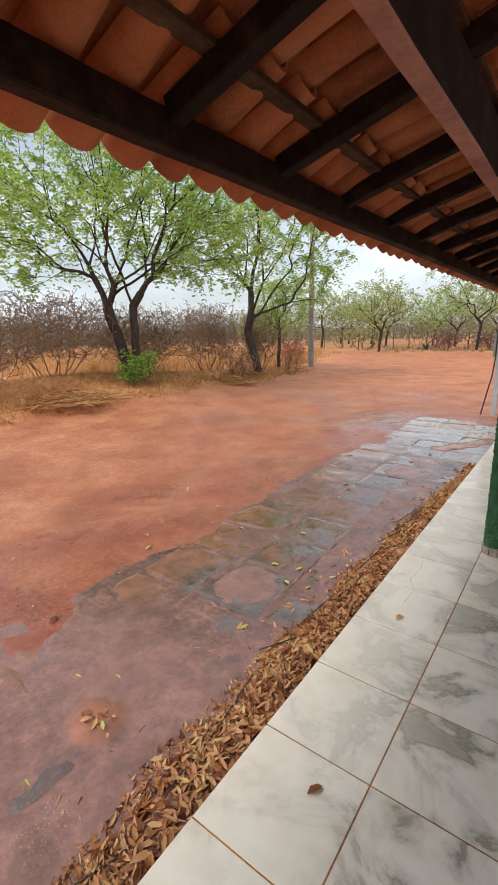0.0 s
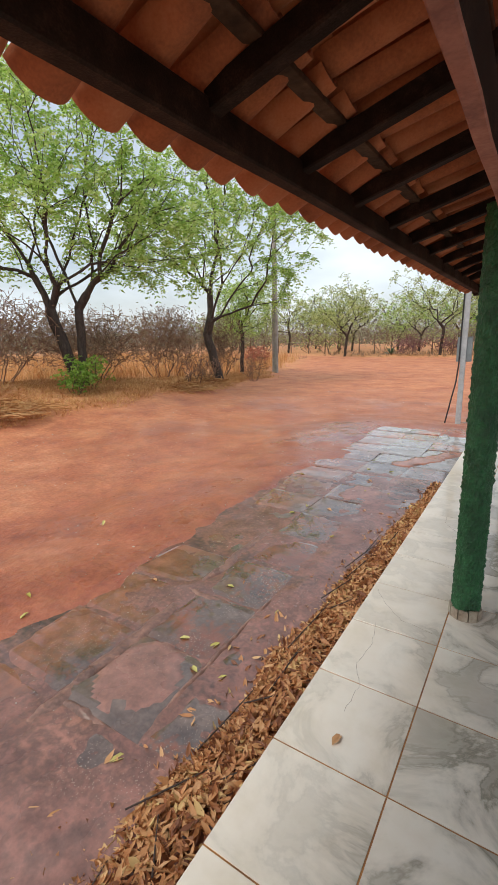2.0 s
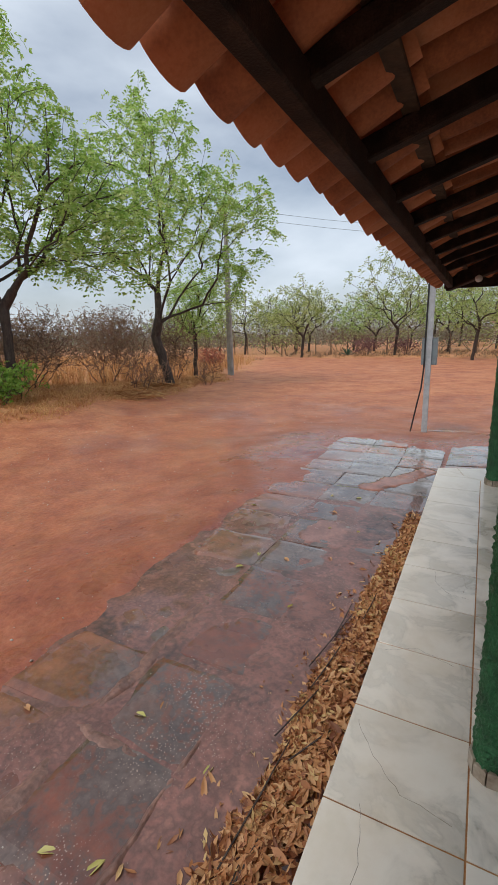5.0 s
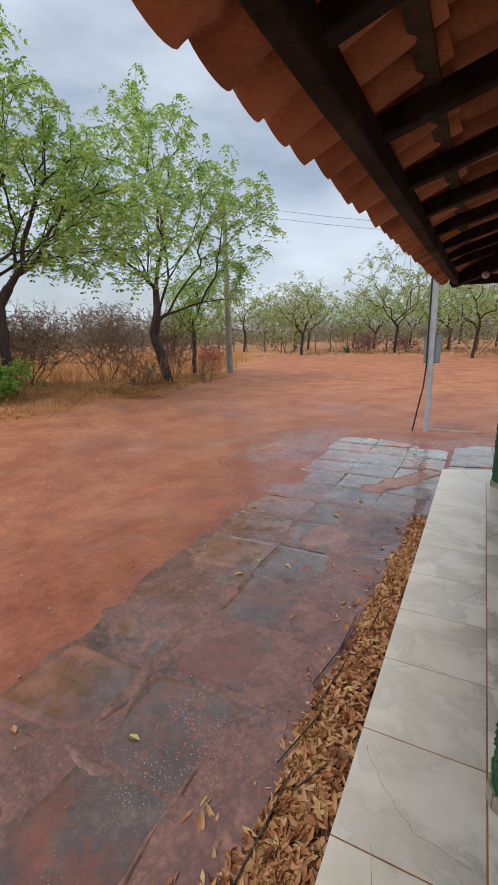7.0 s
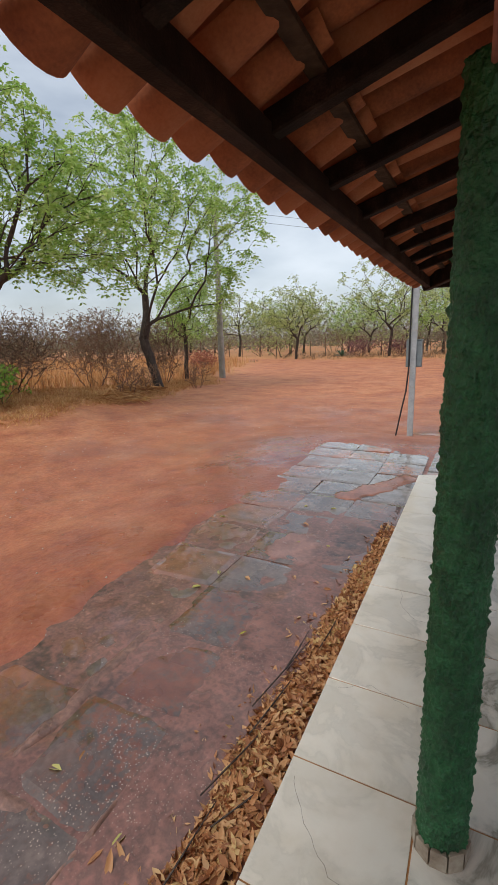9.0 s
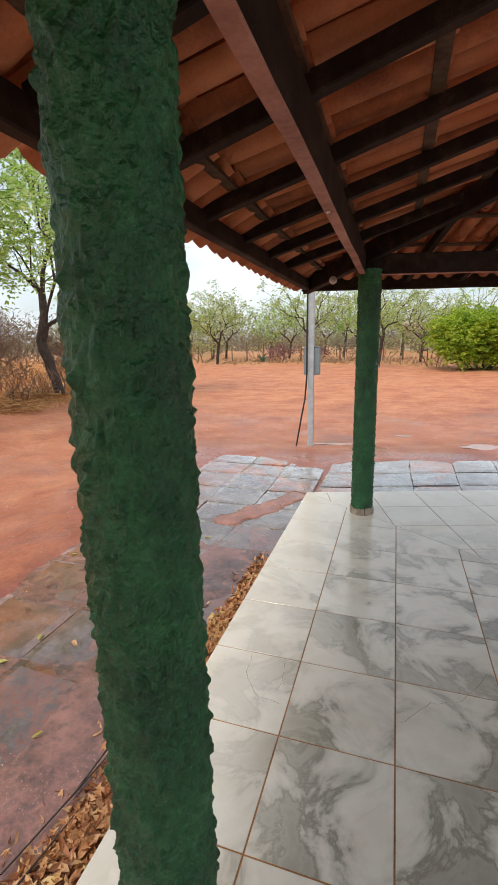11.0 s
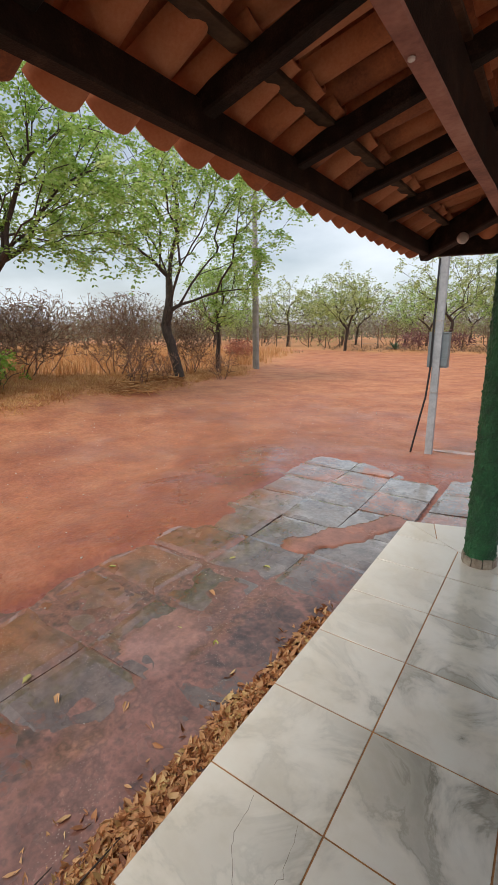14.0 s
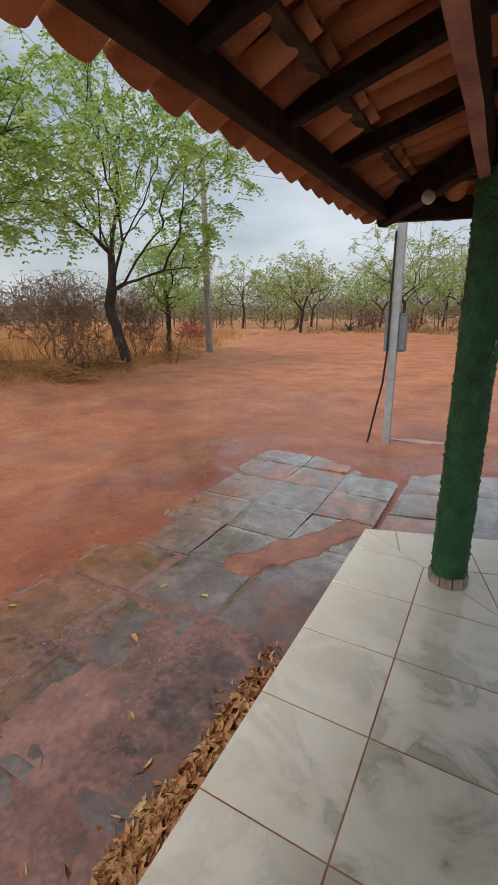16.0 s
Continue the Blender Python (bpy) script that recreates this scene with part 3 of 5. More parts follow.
def puddle_film():
    """Muddy water and silt over the slabs: deep along the step and at the near end, a few silted hollows further on."""
    xs, ys = np.arange(-1.78, 0, .025), np.arange(-8.5, .85, .025)
    V, silt, red = [], [], []
    for y in ys:
        for x in xs:
            z = -.1175 + .008 * wob(x, y, 1.6, 21) + .005 * wob(x, y, 5, 22) + .002 * wob(x, y, 15, 23)
            z += .010 * float(smooth(-.68, -.42, x + .14 * wob(x, y, 1.1, 24)) * (1 - smooth(-1.5, -.75, y)))
            z += .014 * float(smooth(-5.0, -5.8, y)) - .02 * float(smooth(-1.0, -.4, y))
            z += .006 * float(smooth(-2.3, -2.7, y) * smooth(-3.7, -3.2, y))
            p = max(spot(x, y, -.78, -1.74, .21, .3, 31), spot(x, y, -.82, -4.92, .2, .24, 33))
            t = min(1, max(0, ((x + .58) * .45 + (y + .35) * .85) / .925))
            r = spot(x + .1 * wob(x, y, 2.3, 42), y + .14 * wob(x, y, 2.9, 43), -.58 + .45 * t, -.35 + .85 * t, .14, .16, 35)
            m = max(0.0, 1 - math.hypot((x + .69) / .15, (y + 6.2) / .13) ** 2 - .3 * wob(x, y, 9, 37))
            z = max(z, -.1035) if p > .5 else z
            z = max(z, -.1075 + .007 * wob(x, y, 5, 38)) if r > .5 else z
            V.append((x, y, z + .035 * m))
            silt.append(max(p, .8 * float(smooth(-5.25, -5.9, y + .5 * wob(x, y, 1.4, 41)))))
            red.append(max(r, min(1.0, 3 * m)))
    idx = np.arange(len(V)).reshape(len(ys), len(xs))
    me = quick_mesh("water", V, np.stack([idx[:-1, :-1], idx[:-1, 1:], idx[1:, 1:], idx[1:, :-1]], -1).reshape(-1, 4))
    for name, values in (("silt", silt), ("red", red)):
        me.attributes.new(name, "FLOAT", "POINT").data.foreach_set("value", np.array(values, np.float32))
    tagged(link("water", me, M_WATER, smooth=True), "shallow muddy rain water and silt over the paving", "puddle", kind="structure")


puddle_film()


def puddle(x, y, rx, ry, seed):
    """A flat film of water whose shore is drawn by the earth that stands above it."""
    rng = random.Random(seed)
    zs = sorted(mud(x + rx * math.cos(a) * q, y + ry * math.sin(a) * q) for a in np.arange(0, 6.28, .5) for q in (.2, .5, .8))
    z = zs[len(zs) // 2] + .003
    bm = bmesh.new()
    ring = []
    for k in range(40):
        a = 6.28319 * k / 40
        r = 1 + .4 * noise.noise(Vector((math.cos(a) * 1.5, math.sin(a) * 1.5, seed))) + .12 * noise.noise(Vector((math.cos(a) * 6, math.sin(a) * 6, seed)))
        ring.append(bm.verts.new((x + rx * r * math.cos(a), y + ry * r * math.sin(a), z)))
    bm.faces.new(ring)
    tagged(part("water", bm, M_SHEEN), "thin film of rain water on red earth", "puddle", kind="structure")


for i, (px, py, rx, ry) in enumerate(((0.0, 3.5, .45, .1), (1.05, 4.75, .16, .1), (2.3, 3.4, .4, .2))):
    puddle(px, py, rx, ry, 80 + i)
# ---------------------------------------------------------------- veranda floor
floor = empty("floor", "veranda floor of glossy marbled white ceramic tiles, wet and stained", "floor", kind="structure")
hip = (DEPTH * BISECT, DEPTH)
base = prism([at(0, LONG[0], 0).xy, at(0, LONG[0], DEPTH).xy, at(0, *hip).xy, at(1, LONG[1], DEPTH).xy, at(1, LONG[1], 0).xy, C.xy][::-1], -0.3, -0.0035)
bmesh.ops.recalc_face_normals(base, faces=base.faces)
part("floor_slab", base, M_GROUT, floor, "rust-stained mortar bed with a low step")

# ---------------------------------------------------------------- columns
def column(x, y, seed, label, rad):
    ob = empty("column", label, "column", "veranda columns", at=(x, y, 0))
    rings, sides = 430, 110
    bm = bmesh.new()
    rows = []
    for j in range(rings + 1):
        z = 0.05 + (2.13 - 0.05) * j / rings
        row = []
        for k in range(sides):
            a = 6.2831853 * k / sides
            c, s = math.cos(a), math.sin(a)
            q = Vector((c * rad / 0.03, s * rad / 0.03, z / 0.07 + seed * 7))
            n1 = noise.noise(q)
            n2 = noise.noise(Vector((c * rad / 0.013 + n1, s * rad / 0.013, z / 0.032 + seed)))
            n3 = noise.noise(Vector((c * rad / 0.008 + n2, s * rad / 0.008, z / 0.024 + seed)))
            n4 = noise.noise(Vector((c * rad / 0.016 + 0.6 * n2, s * rad / 0.016 + 4, z / 0.05 + seed + 0.5 * n2)))
            r = rad - 0.003 + 0.0015 * n1 + 0.005 * max(-0.05, n2 - 0.06) + 0.006 * (1 - abs(n4)) ** 8 + 0.0135 * max(0.0, n3 - 0.1) + 0.002 * math.sin(z * 1.7 + seed)
            row.append(bm.verts.new((c * r, s * r, z)))
        rows.append(row)
    for a, b in zip(rows, rows[1:]):
        for k in range(sides):
            bm.faces.new((a[k], a[(k + 1) % sides], b[(k + 1) % sides], b[k]))
    bm.faces.new(rows[0][::-1])
    bm.faces.new(rows[-1])
    part("shaft", bm, M_GREEN, ob, "rough dark green trowelled plaster shaft", smooth=True)
    # a ring of small upright tiles round the foot
    for k in range(10):
        a0, a1 = 6.28319 * (k + 0.05) / 10, 6.28319 * (k + 0.95) / 10
        poly = [(r * math.cos(a), r * math.sin(a)) for r, a in ((rad - 0.004, a0), (rad + 0.015, a0), (rad + 0.015, a1), (rad - 0.004, a1))]
        part("base_tile", prism(poly, 0.0, 0.058 + 0.004 * (k % 3), 0.002), M_COLLAR, ob)
    return ob


COL1, COL2 = (0.529, -3.69), (0.592, -0.125)
column(*COL1, 1, "slim dark green rough-plastered round column with tiled foot", 0.0705)
column(*COL2, 2, "thick dark green rough-plastered round corner column with a wire hook", 0.094)

# ---------------------------------------------------------------- roof
SLOPE = 0.289
RAFTER_Z = 2.09          # underside of the rafters above the edge
roof = empty("veranda_roof", "veranda roof of red clay barrel tiles on dark timber rafters", "roof", kind="structure")
EAVE_OFF = (0.008, 0.05)  # how far the eave timber's middle lies outside the edge


def rz(v):
    return RAFTER_Z + SLOPE * v


for s in (0, 1):
    e = EAVE_OFF[s]
    c0 = -e * BISECT
    part("eave_beam", timber(at(s, c0 - 0.02, -e, 2.035), at(s, LONG[s], -e - .03 * (1 - s), 2.035), 0.055, 0.09 + 0.03 * s, seed=s, rough=0.003, steps=30), M_WOOD, roof, "dark eave timber")
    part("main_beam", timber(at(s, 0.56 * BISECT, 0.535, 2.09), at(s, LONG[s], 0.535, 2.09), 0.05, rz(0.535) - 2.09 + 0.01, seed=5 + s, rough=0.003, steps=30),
         M_WOOD, roof, "dark beam over the columns, its underside red-brown")
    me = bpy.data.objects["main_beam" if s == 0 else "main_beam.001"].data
    # downward faces take the lighter red-brown, all others keep the dark wood
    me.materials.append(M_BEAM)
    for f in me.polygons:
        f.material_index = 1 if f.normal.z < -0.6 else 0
    u, k = 0.93, 0
    jog = random.Random(61 + s)
    while u < LONG[s] - 0.05:
        vmax = min(DEPTH + 0.1, u / BISECT - 0.03)
        part("rafter", timber(at(s, u, 0.0, rz(0.0)), at(s, u, vmax, rz(vmax)), 0.052, 0.065, seed=20 + k + 40 * s, steps=6), M_WOOD, roof)
        u += 0.505 + (jog.uniform(-.015, .015) if k else .005)
        k += 1
    v = 0.13
    while v < DEPTH:
        part("lath", timber(at(s, v * BISECT + 0.02, v, rz(v) + 0.066), at(s, LONG[s], v, rz(v) + 0.066), 0.05, 0.017, seed=90 + int(v * 10) + s, steps=24, rough=0.005), M_LATH, roof)
        v += 0.397
h0, h1 = -0.03, DEPTH
part("hip_rafter", timber(at(0, h0 * BISECT, h0, rz(h0) - 0.075), at(0, h1 * BISECT, h1, rz(h1) - 0.075), 0.075, 0.15, seed=7, steps=12), M_WOOD, roof, "heavy dark hip rafter")


def barrel(r0, r1, length, spread_deg, down, n=10, thick=0.013):
    """Half-round tile along +y: r0 at y = 0, r1 at y = length; lowest (down) or highest point on z = 0."""
    bm = bmesh.new()
    rows = []
    for y, r in ((0.0, r0), (length * 0.5, (r0 + r1) / 2), (length, r1)):
        out, inn = [], []
        for k in range(n + 1):
            a = radians(-spread_deg + 2 * spread_deg * k / n)
            for lst, rr in ((out, r), (inn, r - thick)):
                x, z = rr * math.sin(a), r - rr * math.cos(a)
                lst.append(bm.verts.new((x, y, z if down else -z)))
        rows.append(out + inn[::-1])
    m = len(rows[0])
    for a, b in zip(rows, rows[1:]):
        for k in range(m):
            bm.faces.new((a[k], a[(k + 1) % m], b[(k + 1) % m], b[k]))
    bm.faces.new(rows[0][::-1])
    bm.faces.new(rows[-1])
    bmesh.ops.recalc_face_normals(bm, faces=bm.faces)
    return bm


def as_mesh(name, bm, mat):
    me = bpy.data.meshes.new(name)
    bm.to_mesh(me)
    bm.free()
    me.materials.append(mat)
    me.polygons.foreach_set("use_smooth", [True] * len(me.polygons))
    me.set_sharp_from_angle(angle=radians(40))
    return me


TROUGH = as_mesh("roof_tile", barrel(0.055, 0.05, 0.46, 86, True), M_CLAY)
COVER = as_mesh("cover_tile", barrel(0.074, 0.068, 0.46, 80, False), M_CLAY)
FIRST = as_mesh("eave_tile", barrel(0.077, 0.052, 0.46, 82, True), M_CLAY)


def tiles():
    rnd = random.Random(3)
    rest = []
    for s in (0, 1):
        a, n = SIDES[s]
        cols = int(LONG[s] / 0.16)
        for c in range(-1, cols):
            for kind in (0, 1):
                u = 0.05 + 0.16 * c + (0.08 if kind else 0)
                for row in range(9):
                    v0 = 0.1 + 0.397 * (row - 1) if row else (-0.135 if kind else -0.172) - 0.009 * max(0, u - 1.4)
                    v1 = v0 + 0.465 if row else 0.185
                    if (v0 + 0.06) * BISECT > u + 0.1 or u < v0 * BISECT - 0.1:
                        continue
                    if row == 0:
                        z0, z1 = (2.068 if kind else 2.05), 2.222
                    else:
                        z0, z1 = rz(v0) + 0.112, rz(v1) + 0.084
                    if kind:
                        z0, z1 = z0 + 0.1, z1 + 0.112
                    p0, p1 = at(s, u + rnd.uniform(-.005, .005), v0 + rnd.uniform(-.012, .012), z0 + rnd.uniform(-.003, .003)), at(s, u + rnd.uniform(-.006, .006), v1, z1)
                    y = (p1 - p0).normalized()
                    x = y.cross(Vector((0, 0, 1))).normalized()
                    z = x.cross(y)
                    m = Matrix((x, y * ((p1 - p0).length / .46), z)).transposed().to_4x4()
                    m.translation = p0
                    cut = u < v1 * BISECT + 0.12
                    near = s == 0 and not cut and row < (4 if not kind else 0) and 0.5 < u < 6.6
                    rest.append((near, cut, s, kind if row or kind else 2, m))
    made = 0
    joined = bmesh.new()
    nrm = Vector((-0.5985, -0.8011, 0))
    cuts = []
    for near, cut, s, kind, m in rest:
        me = (TROUGH, COVER, FIRST)[kind]
        if near and made < 300:
            ob = new("roof_tile", me)
            ob.parent = roof
            ob.matrix_basis = m
            made += 1
        else:
            cuts.append((cut, s, me, m))
    vs, fs, base_i = [], [], 0
    for cut, s, me, m in cuts:
        if cut:
            bm = bmesh.new()
            bm.from_mesh(me)
            bm.transform(m)
            side_n = Vector((0.5985, 0.8011, 0)) * (1 if s == 1 else -1)   # keep the side's own half
            bmesh.ops.bisect_plane(bm, geom=bm.verts[:] + bm.edges[:] + bm.faces[:], plane_co=C, plane_no=side_n, clear_inner=True)
            bm.verts.index_update()
            vs += [tuple(v.co) for v in bm.verts]
            fs += [tuple(v.index + base_i for v in f.verts) for f in bm.faces]
            base_i = len(vs)
            bm.free()
        else:
            vs += [tuple(m @ v.co) for v in me.vertices]
            fs += [tuple(i + base_i for i in f.vertices) for f in me.polygons]
            base_i = len(vs)
    me = mesh("roof_tiles", vs, fs)
    ob = link("roof_tiles", me, M_CLAY, roof, "further red clay barrel tiles", smooth=True)
    me.set_sharp_from_angle(angle=radians(40))
    tagged(ob, kind="stuff")


# ---------------------------------------------------------------- small fittings under the roof
def lamp_holder():
    ob = empty("lamp_holder", "white porcelain lamp holder on the hip rafter with a loose wire", "lamp holder", at=(0.27, 0.02, 2.085))
    bm = lathe([(0.004, -0.022), (0.03, -0.022), (0.034, -0.016), (0.034, 0.004), (0.026, 0.012), (0.004, 0.014)])
    bm.transform(pose(0, 0, 0, 78, 0, 30))
    part("holder", bm, M_WHITE, ob, smooth=True)
    bm = lathe([(0.002, -0.03), (0.014, -0.03), (0.015, -0.02), (0.002, -0.02)])
    bm.transform(pose(0, 0, 0, 78, 0, 30))
    part("socket", bm, M_STEEL, ob)
    part("wire", tube([(0, 0.02, 0.0), (0.03, 0.03, 0.05), (0.06, 0.02, 0.1), (0.1, 0.0, 0.13), (0.14, -0.03, 0.15)], 0.003, 6), M_BLACK, ob)


lamp_holder()


def wire_hook():
    ob = empty("wire_hook", "bent steel wire hook on the corner column", "hook", at=(0.668, -0.172, 1.36))
    part("plate", prism([(-.006, -.008), (.006, -.008), (.006, .012), (-.006, .012)], -0.012, 0.016, 0.002), M_STEEL, ob)
    part("hook", tube([(0, -.01, .02), (.02, -.025, .0), (.025, -.03, -.03), (.01, -.035, -.05), (-.005, -.035, -.035)], 0.004, 6), M_STEEL, ob)


wire_hook()
nail = tagged(part("cable_clip", lathe([(0.002, 0), (0.008, 0.001), (0.008, 0.006), (0.003, 0.009)], 12), M_WHITE), "small white plastic cable clip under the beam", "clip")
nail.matrix_basis = pose(0.529, -2.13, 2.0885, 180)


# ---------------------------------------------------------------- poles
def meter_pole():
    z0 = ground_z(-0.47, 3.09)
    ob = empty("meter_pole", "slim grey service pole with meter boxes and a slanting black cable", "utility pole", at=(-0.47, 3.09, z0))
    bm = prism([(-.045, -.04), (.045, -.04), (.045, .04), (-.045, .04)], -0.1, 5.2, 0.006)
    part("post", bm, M_GALV, ob, "square grey post")
    for z in (0.9, 1.83):
        part("strap", prism([(-.048, -.043), (.048, -.043), (.048, .043), (-.048, .043)], z, z + 0.02), M_STEEL, ob)
    for x in (-0.075, 0.085):
        box = part("meter_box", prism([(x - .045, .0), (x + .045, .0), (x + .045, .13), (x - .045, .13)], 1.24, 1.68, 0.012), M_BOX, ob, "grey plastic meter box")
        part("cover", prism([(x - .04, -.01), (x + .04, -.01), (x + .04, .002), (x - .04, .002)], 1.26, 1.36, 0.003), M_BOX, box)
        part("lid", prism([(x - .048, -.004), (x + .048, -.004), (x + .048, .134), (x - .048, .134)], 1.68, 1.695, 0.004), M_BOX, box)
    part("cable", tube([(-.055, -.055, 2.6), (-.06, -.06, 1.8), (-.06, -.065, 1.2), (-.085, -.07, .85), (-.14, -.08, .55), (-.2, -.08, .2), (-.24, -.08, -.03)], 0.013, 8), M_BLACK, ob)
    part("footing", prism([(-.36, -.16), (-.12, -.2), (-.08, -.06), (-.3, -.0)], -0.05, 0.012, 0.006), M_CONCRETE, ob)


meter_pole()


def power_pole():
    x, y = -11.0, 14.6
    z0 = -0.33
    ob = empty("power_pole", "tall tapered concrete power pole at the yard's edge", "power pole", at=(x, y, z0))
    bm = bmesh.new()
    rows = []
    for z, r in ((-0.3, .165), (3, .145), (6, .115), (8.1, .09)):
        rows.append([bm.verts.new((r * sx * 0.9, r * sy * 0.7, z)) for sx, sy in ((-1, -.6), (-.6, -1), (.6, -1), (1, -.6), (1, .6), (.6, 1), (-.6, 1), (-1, .6))])
    for a, b in zip(rows, rows[1:]):
        for k in range(8):
            bm.faces.new((a[k], a[(k + 1) % 8], b[(k + 1) % 8], b[k]))
    bm.faces.new(rows[0][::-1])
    bm.faces.new(rows[-1])
    part("shaft", bm, M_POLE, ob)
    for z in (7.9, 7.55):
        part("insulator", tube([(0.06, -0.1, z - .04), (0.08, -0.14, z), (0.06, -0.1, z + .04)], 0.035, 8), M_WHITE, ob)
        end = Vector((26, 16, z - 0.2))
        part("wire", tube([Vector((0.08, -0.14, z)).lerp(end, t) - Vector((0, 0, 1.1 * 4 * t * (1 - t))) for t in np.linspace(0, 1, 14)], 0.007, 5), M_BLACK, ob)
    return ob


power_pole()


# ---------------------------------------------------------------- trees and scrub
def skeleton(rng, base, fork, blobs, count, pull=0.28, wander=0.06):
    """Branch nodes grown from base over fork out to points scattered in the blobs (centre, radii). Returns nodes, parents, tips."""
    nodes, par = [Vector(base)], [-1]
    steps = 6
    for i in range(1, steps + 1):
        p = Vector(base).lerp(Vector(fork), i / steps)
        sway = Vector((rng.gauss(0, .015), rng.gauss(0, .015), 0)) * (i < steps)
        nodes.append(p + sway)
        par.append(len(nodes) - 2)
    goals = []
    tot = sum(b[2] if len(b) > 2 else 1 for b in blobs)
    for b in blobs:
        for _ in range(int(count * (b[2] if len(b) > 2 else 1) / tot)):
            d = Vector((rng.gauss(0, 1), rng.gauss(0, 1), rng.gauss(0, 1))).normalized() * (rng.random() ** 0.42)
            goals.append(Vector(b[0]) + Vector((d.x * b[1][0], d.y * b[1][1], d.z * b[1][2])))
    root = Vector(fork)
    goals.sort(key=lambda g: (g - root).length)
    arr = np.array([n[:] for n in nodes])
    dist = [0.0] * len(nodes)
    tips = []
    first = steps
    for g in goals:
        a = arr[first:]
        delta = np.array(g[:]) - a
        ln = np.linalg.norm(delta, axis=1)
        own = a - arr[np.array(par[first:])]
        turn = 1 - (own * delta).sum(1) / (np.linalg.norm(own, axis=1) * ln + 1e-6)
        cost = ln * (1 + 0.55 * turn) + pull * np.array(dist[first:])
        j = int(np.argmin(cost)) + first
        p, full = nodes[j], (g - nodes[j]).length
        k = max(2, min(6, int(full / 0.35)))
        prev = j
        lift = Vector((0, 0, 0.1 * full))
        for i in range(1, k + 1):
            t = i / k
            q = p.lerp(g, t) + lift * math.sin(t * 3.1416) * 0.6
            if i < k:
                q += Vector((rng.gauss(0, 1), rng.gauss(0, 1), rng.gauss(0, 1))) * wander * full / k
            nodes.append(q)
            par.append(prev)
            dist.append(dist[prev] + full / k)
            prev = len(nodes) - 1
        tips.append(prev)
        arr = np.array([n[:] for n in nodes])
    return nodes, par, tips


def limbs(nodes, par, r_tip, power, r_base, sides=6):
    """Tapered round limbs along the nodes as one mesh."""
    n = len(nodes)
    load = [0.0] * n
    kids = [0] * n
    for i in range(1, n):
        kids[par[i]] += 1
    for i in range(n - 1, 0, -1):
        if not kids[i]:
            load[i] += 1
        load[par[i]] += load[i]
    r = [max(r_tip, r_base * (load[i] / load[0]) ** power) for i in range(n)]
    P = np.array([v[:] for v in nodes])
    i1 = np.arange(1, n)
    i0 = np.array(par[1:])
    d = P[i1] - P[i0]
    d /= np.linalg.norm(d, axis=1)[:, None] + 1e-9
    ref = np.where(np.abs(d[:, 2:3]) < 0.9, [[0, 0, 1.0]], [[1.0, 0, 0]])
    a = np.cross(d, ref)
    a /= np.linalg.norm(a, axis=1)[:, None]
    b = np.cross(d, a)
    R = np.array(r)
    r0 = np.minimum(R[i0], R[i1] * 1.25)
    ang = np.arange(sides) * 2 * np.pi / sides
    ring = a[:, None] * np.cos(ang)[None, :, None] + b[:, None] * np.sin(ang)[None, :, None]
    lo = P[i0][:, None] + ring * r0[:, None, None]
    hi = (P[i1] + d * R[i1][:, None] * 0.45)[:, None] + ring * R[i1][:, None, None]
    verts = np.concatenate([lo, hi], 1).reshape(-1, 3)
    m = len(i1)
    k = np.arange(sides)
    f = np.stack([k, (k + 1) % sides, sides + (k + 1) % sides, sides + k], -1)
    faces = (np.arange(m)[:, None, None] * 2 * sides + f[None]).reshape(-1, 4)
    return verts, faces


def fronds(rng, points, per, length, leaflets, width, droop, scatter):
    """Feathered leaves round the points: each a drooping stalk with pairs of narrow leaflets."""
    n = len(points) * per
    P = np.repeat(np.array([p[:] for p in points]), per, 0) + rng.normal(0, scatter, (n, 3))
    az = rng.uniform(0, 2 * np.pi, n)
    el = rng.normal(0.25, 0.5, n)
    d = np.stack([np.cos(az) * np.cos(el), np.sin(az) * np.cos(el), np.sin(el)], -1)
    L = length * rng.uniform(0.6, 1.25, n)
    side = np.stack([-np.sin(az), np.cos(az), np.zeros(n)], -1)
    verts, k = [], leaflets
    quads = []
    for i in range(k):
        t = (i + 0.6) / k
        c = P + d * (L * t)[:, None]
        c[:, 2] -= droop * L * t * t
        for sg in (-1, 1):
            out = side * sg * rng.uniform(0.7, 1.1, n)[:, None] + d * rng.uniform(0.3, 0.8, n)[:, None]
            out[:, 2] -= rng.uniform(0.1, 0.7, n)
            out /= np.linalg.norm(out, axis=1)[:, None]
            ll = L * rng.uniform(0.25, 0.42, n)
            w = np.cross(out, rng.normal(0, 1, (n, 3)))
            w /= np.linalg.norm(w, axis=1)[:, None] + 1e-9
            tip = c + out * ll[:, None]
            mid = c + out * (ll * 0.45)[:, None]
            h = (width * rng.uniform(0.7, 1.2, n))[:, None]
            quads.append(np.stack([c, mid + w * h, tip, mid - w * h], 1))
    V = np.concatenate(quads, 0).reshape(-1, 3)
    F = np.arange(len(V)).reshape(-1, 4)
    return V, F


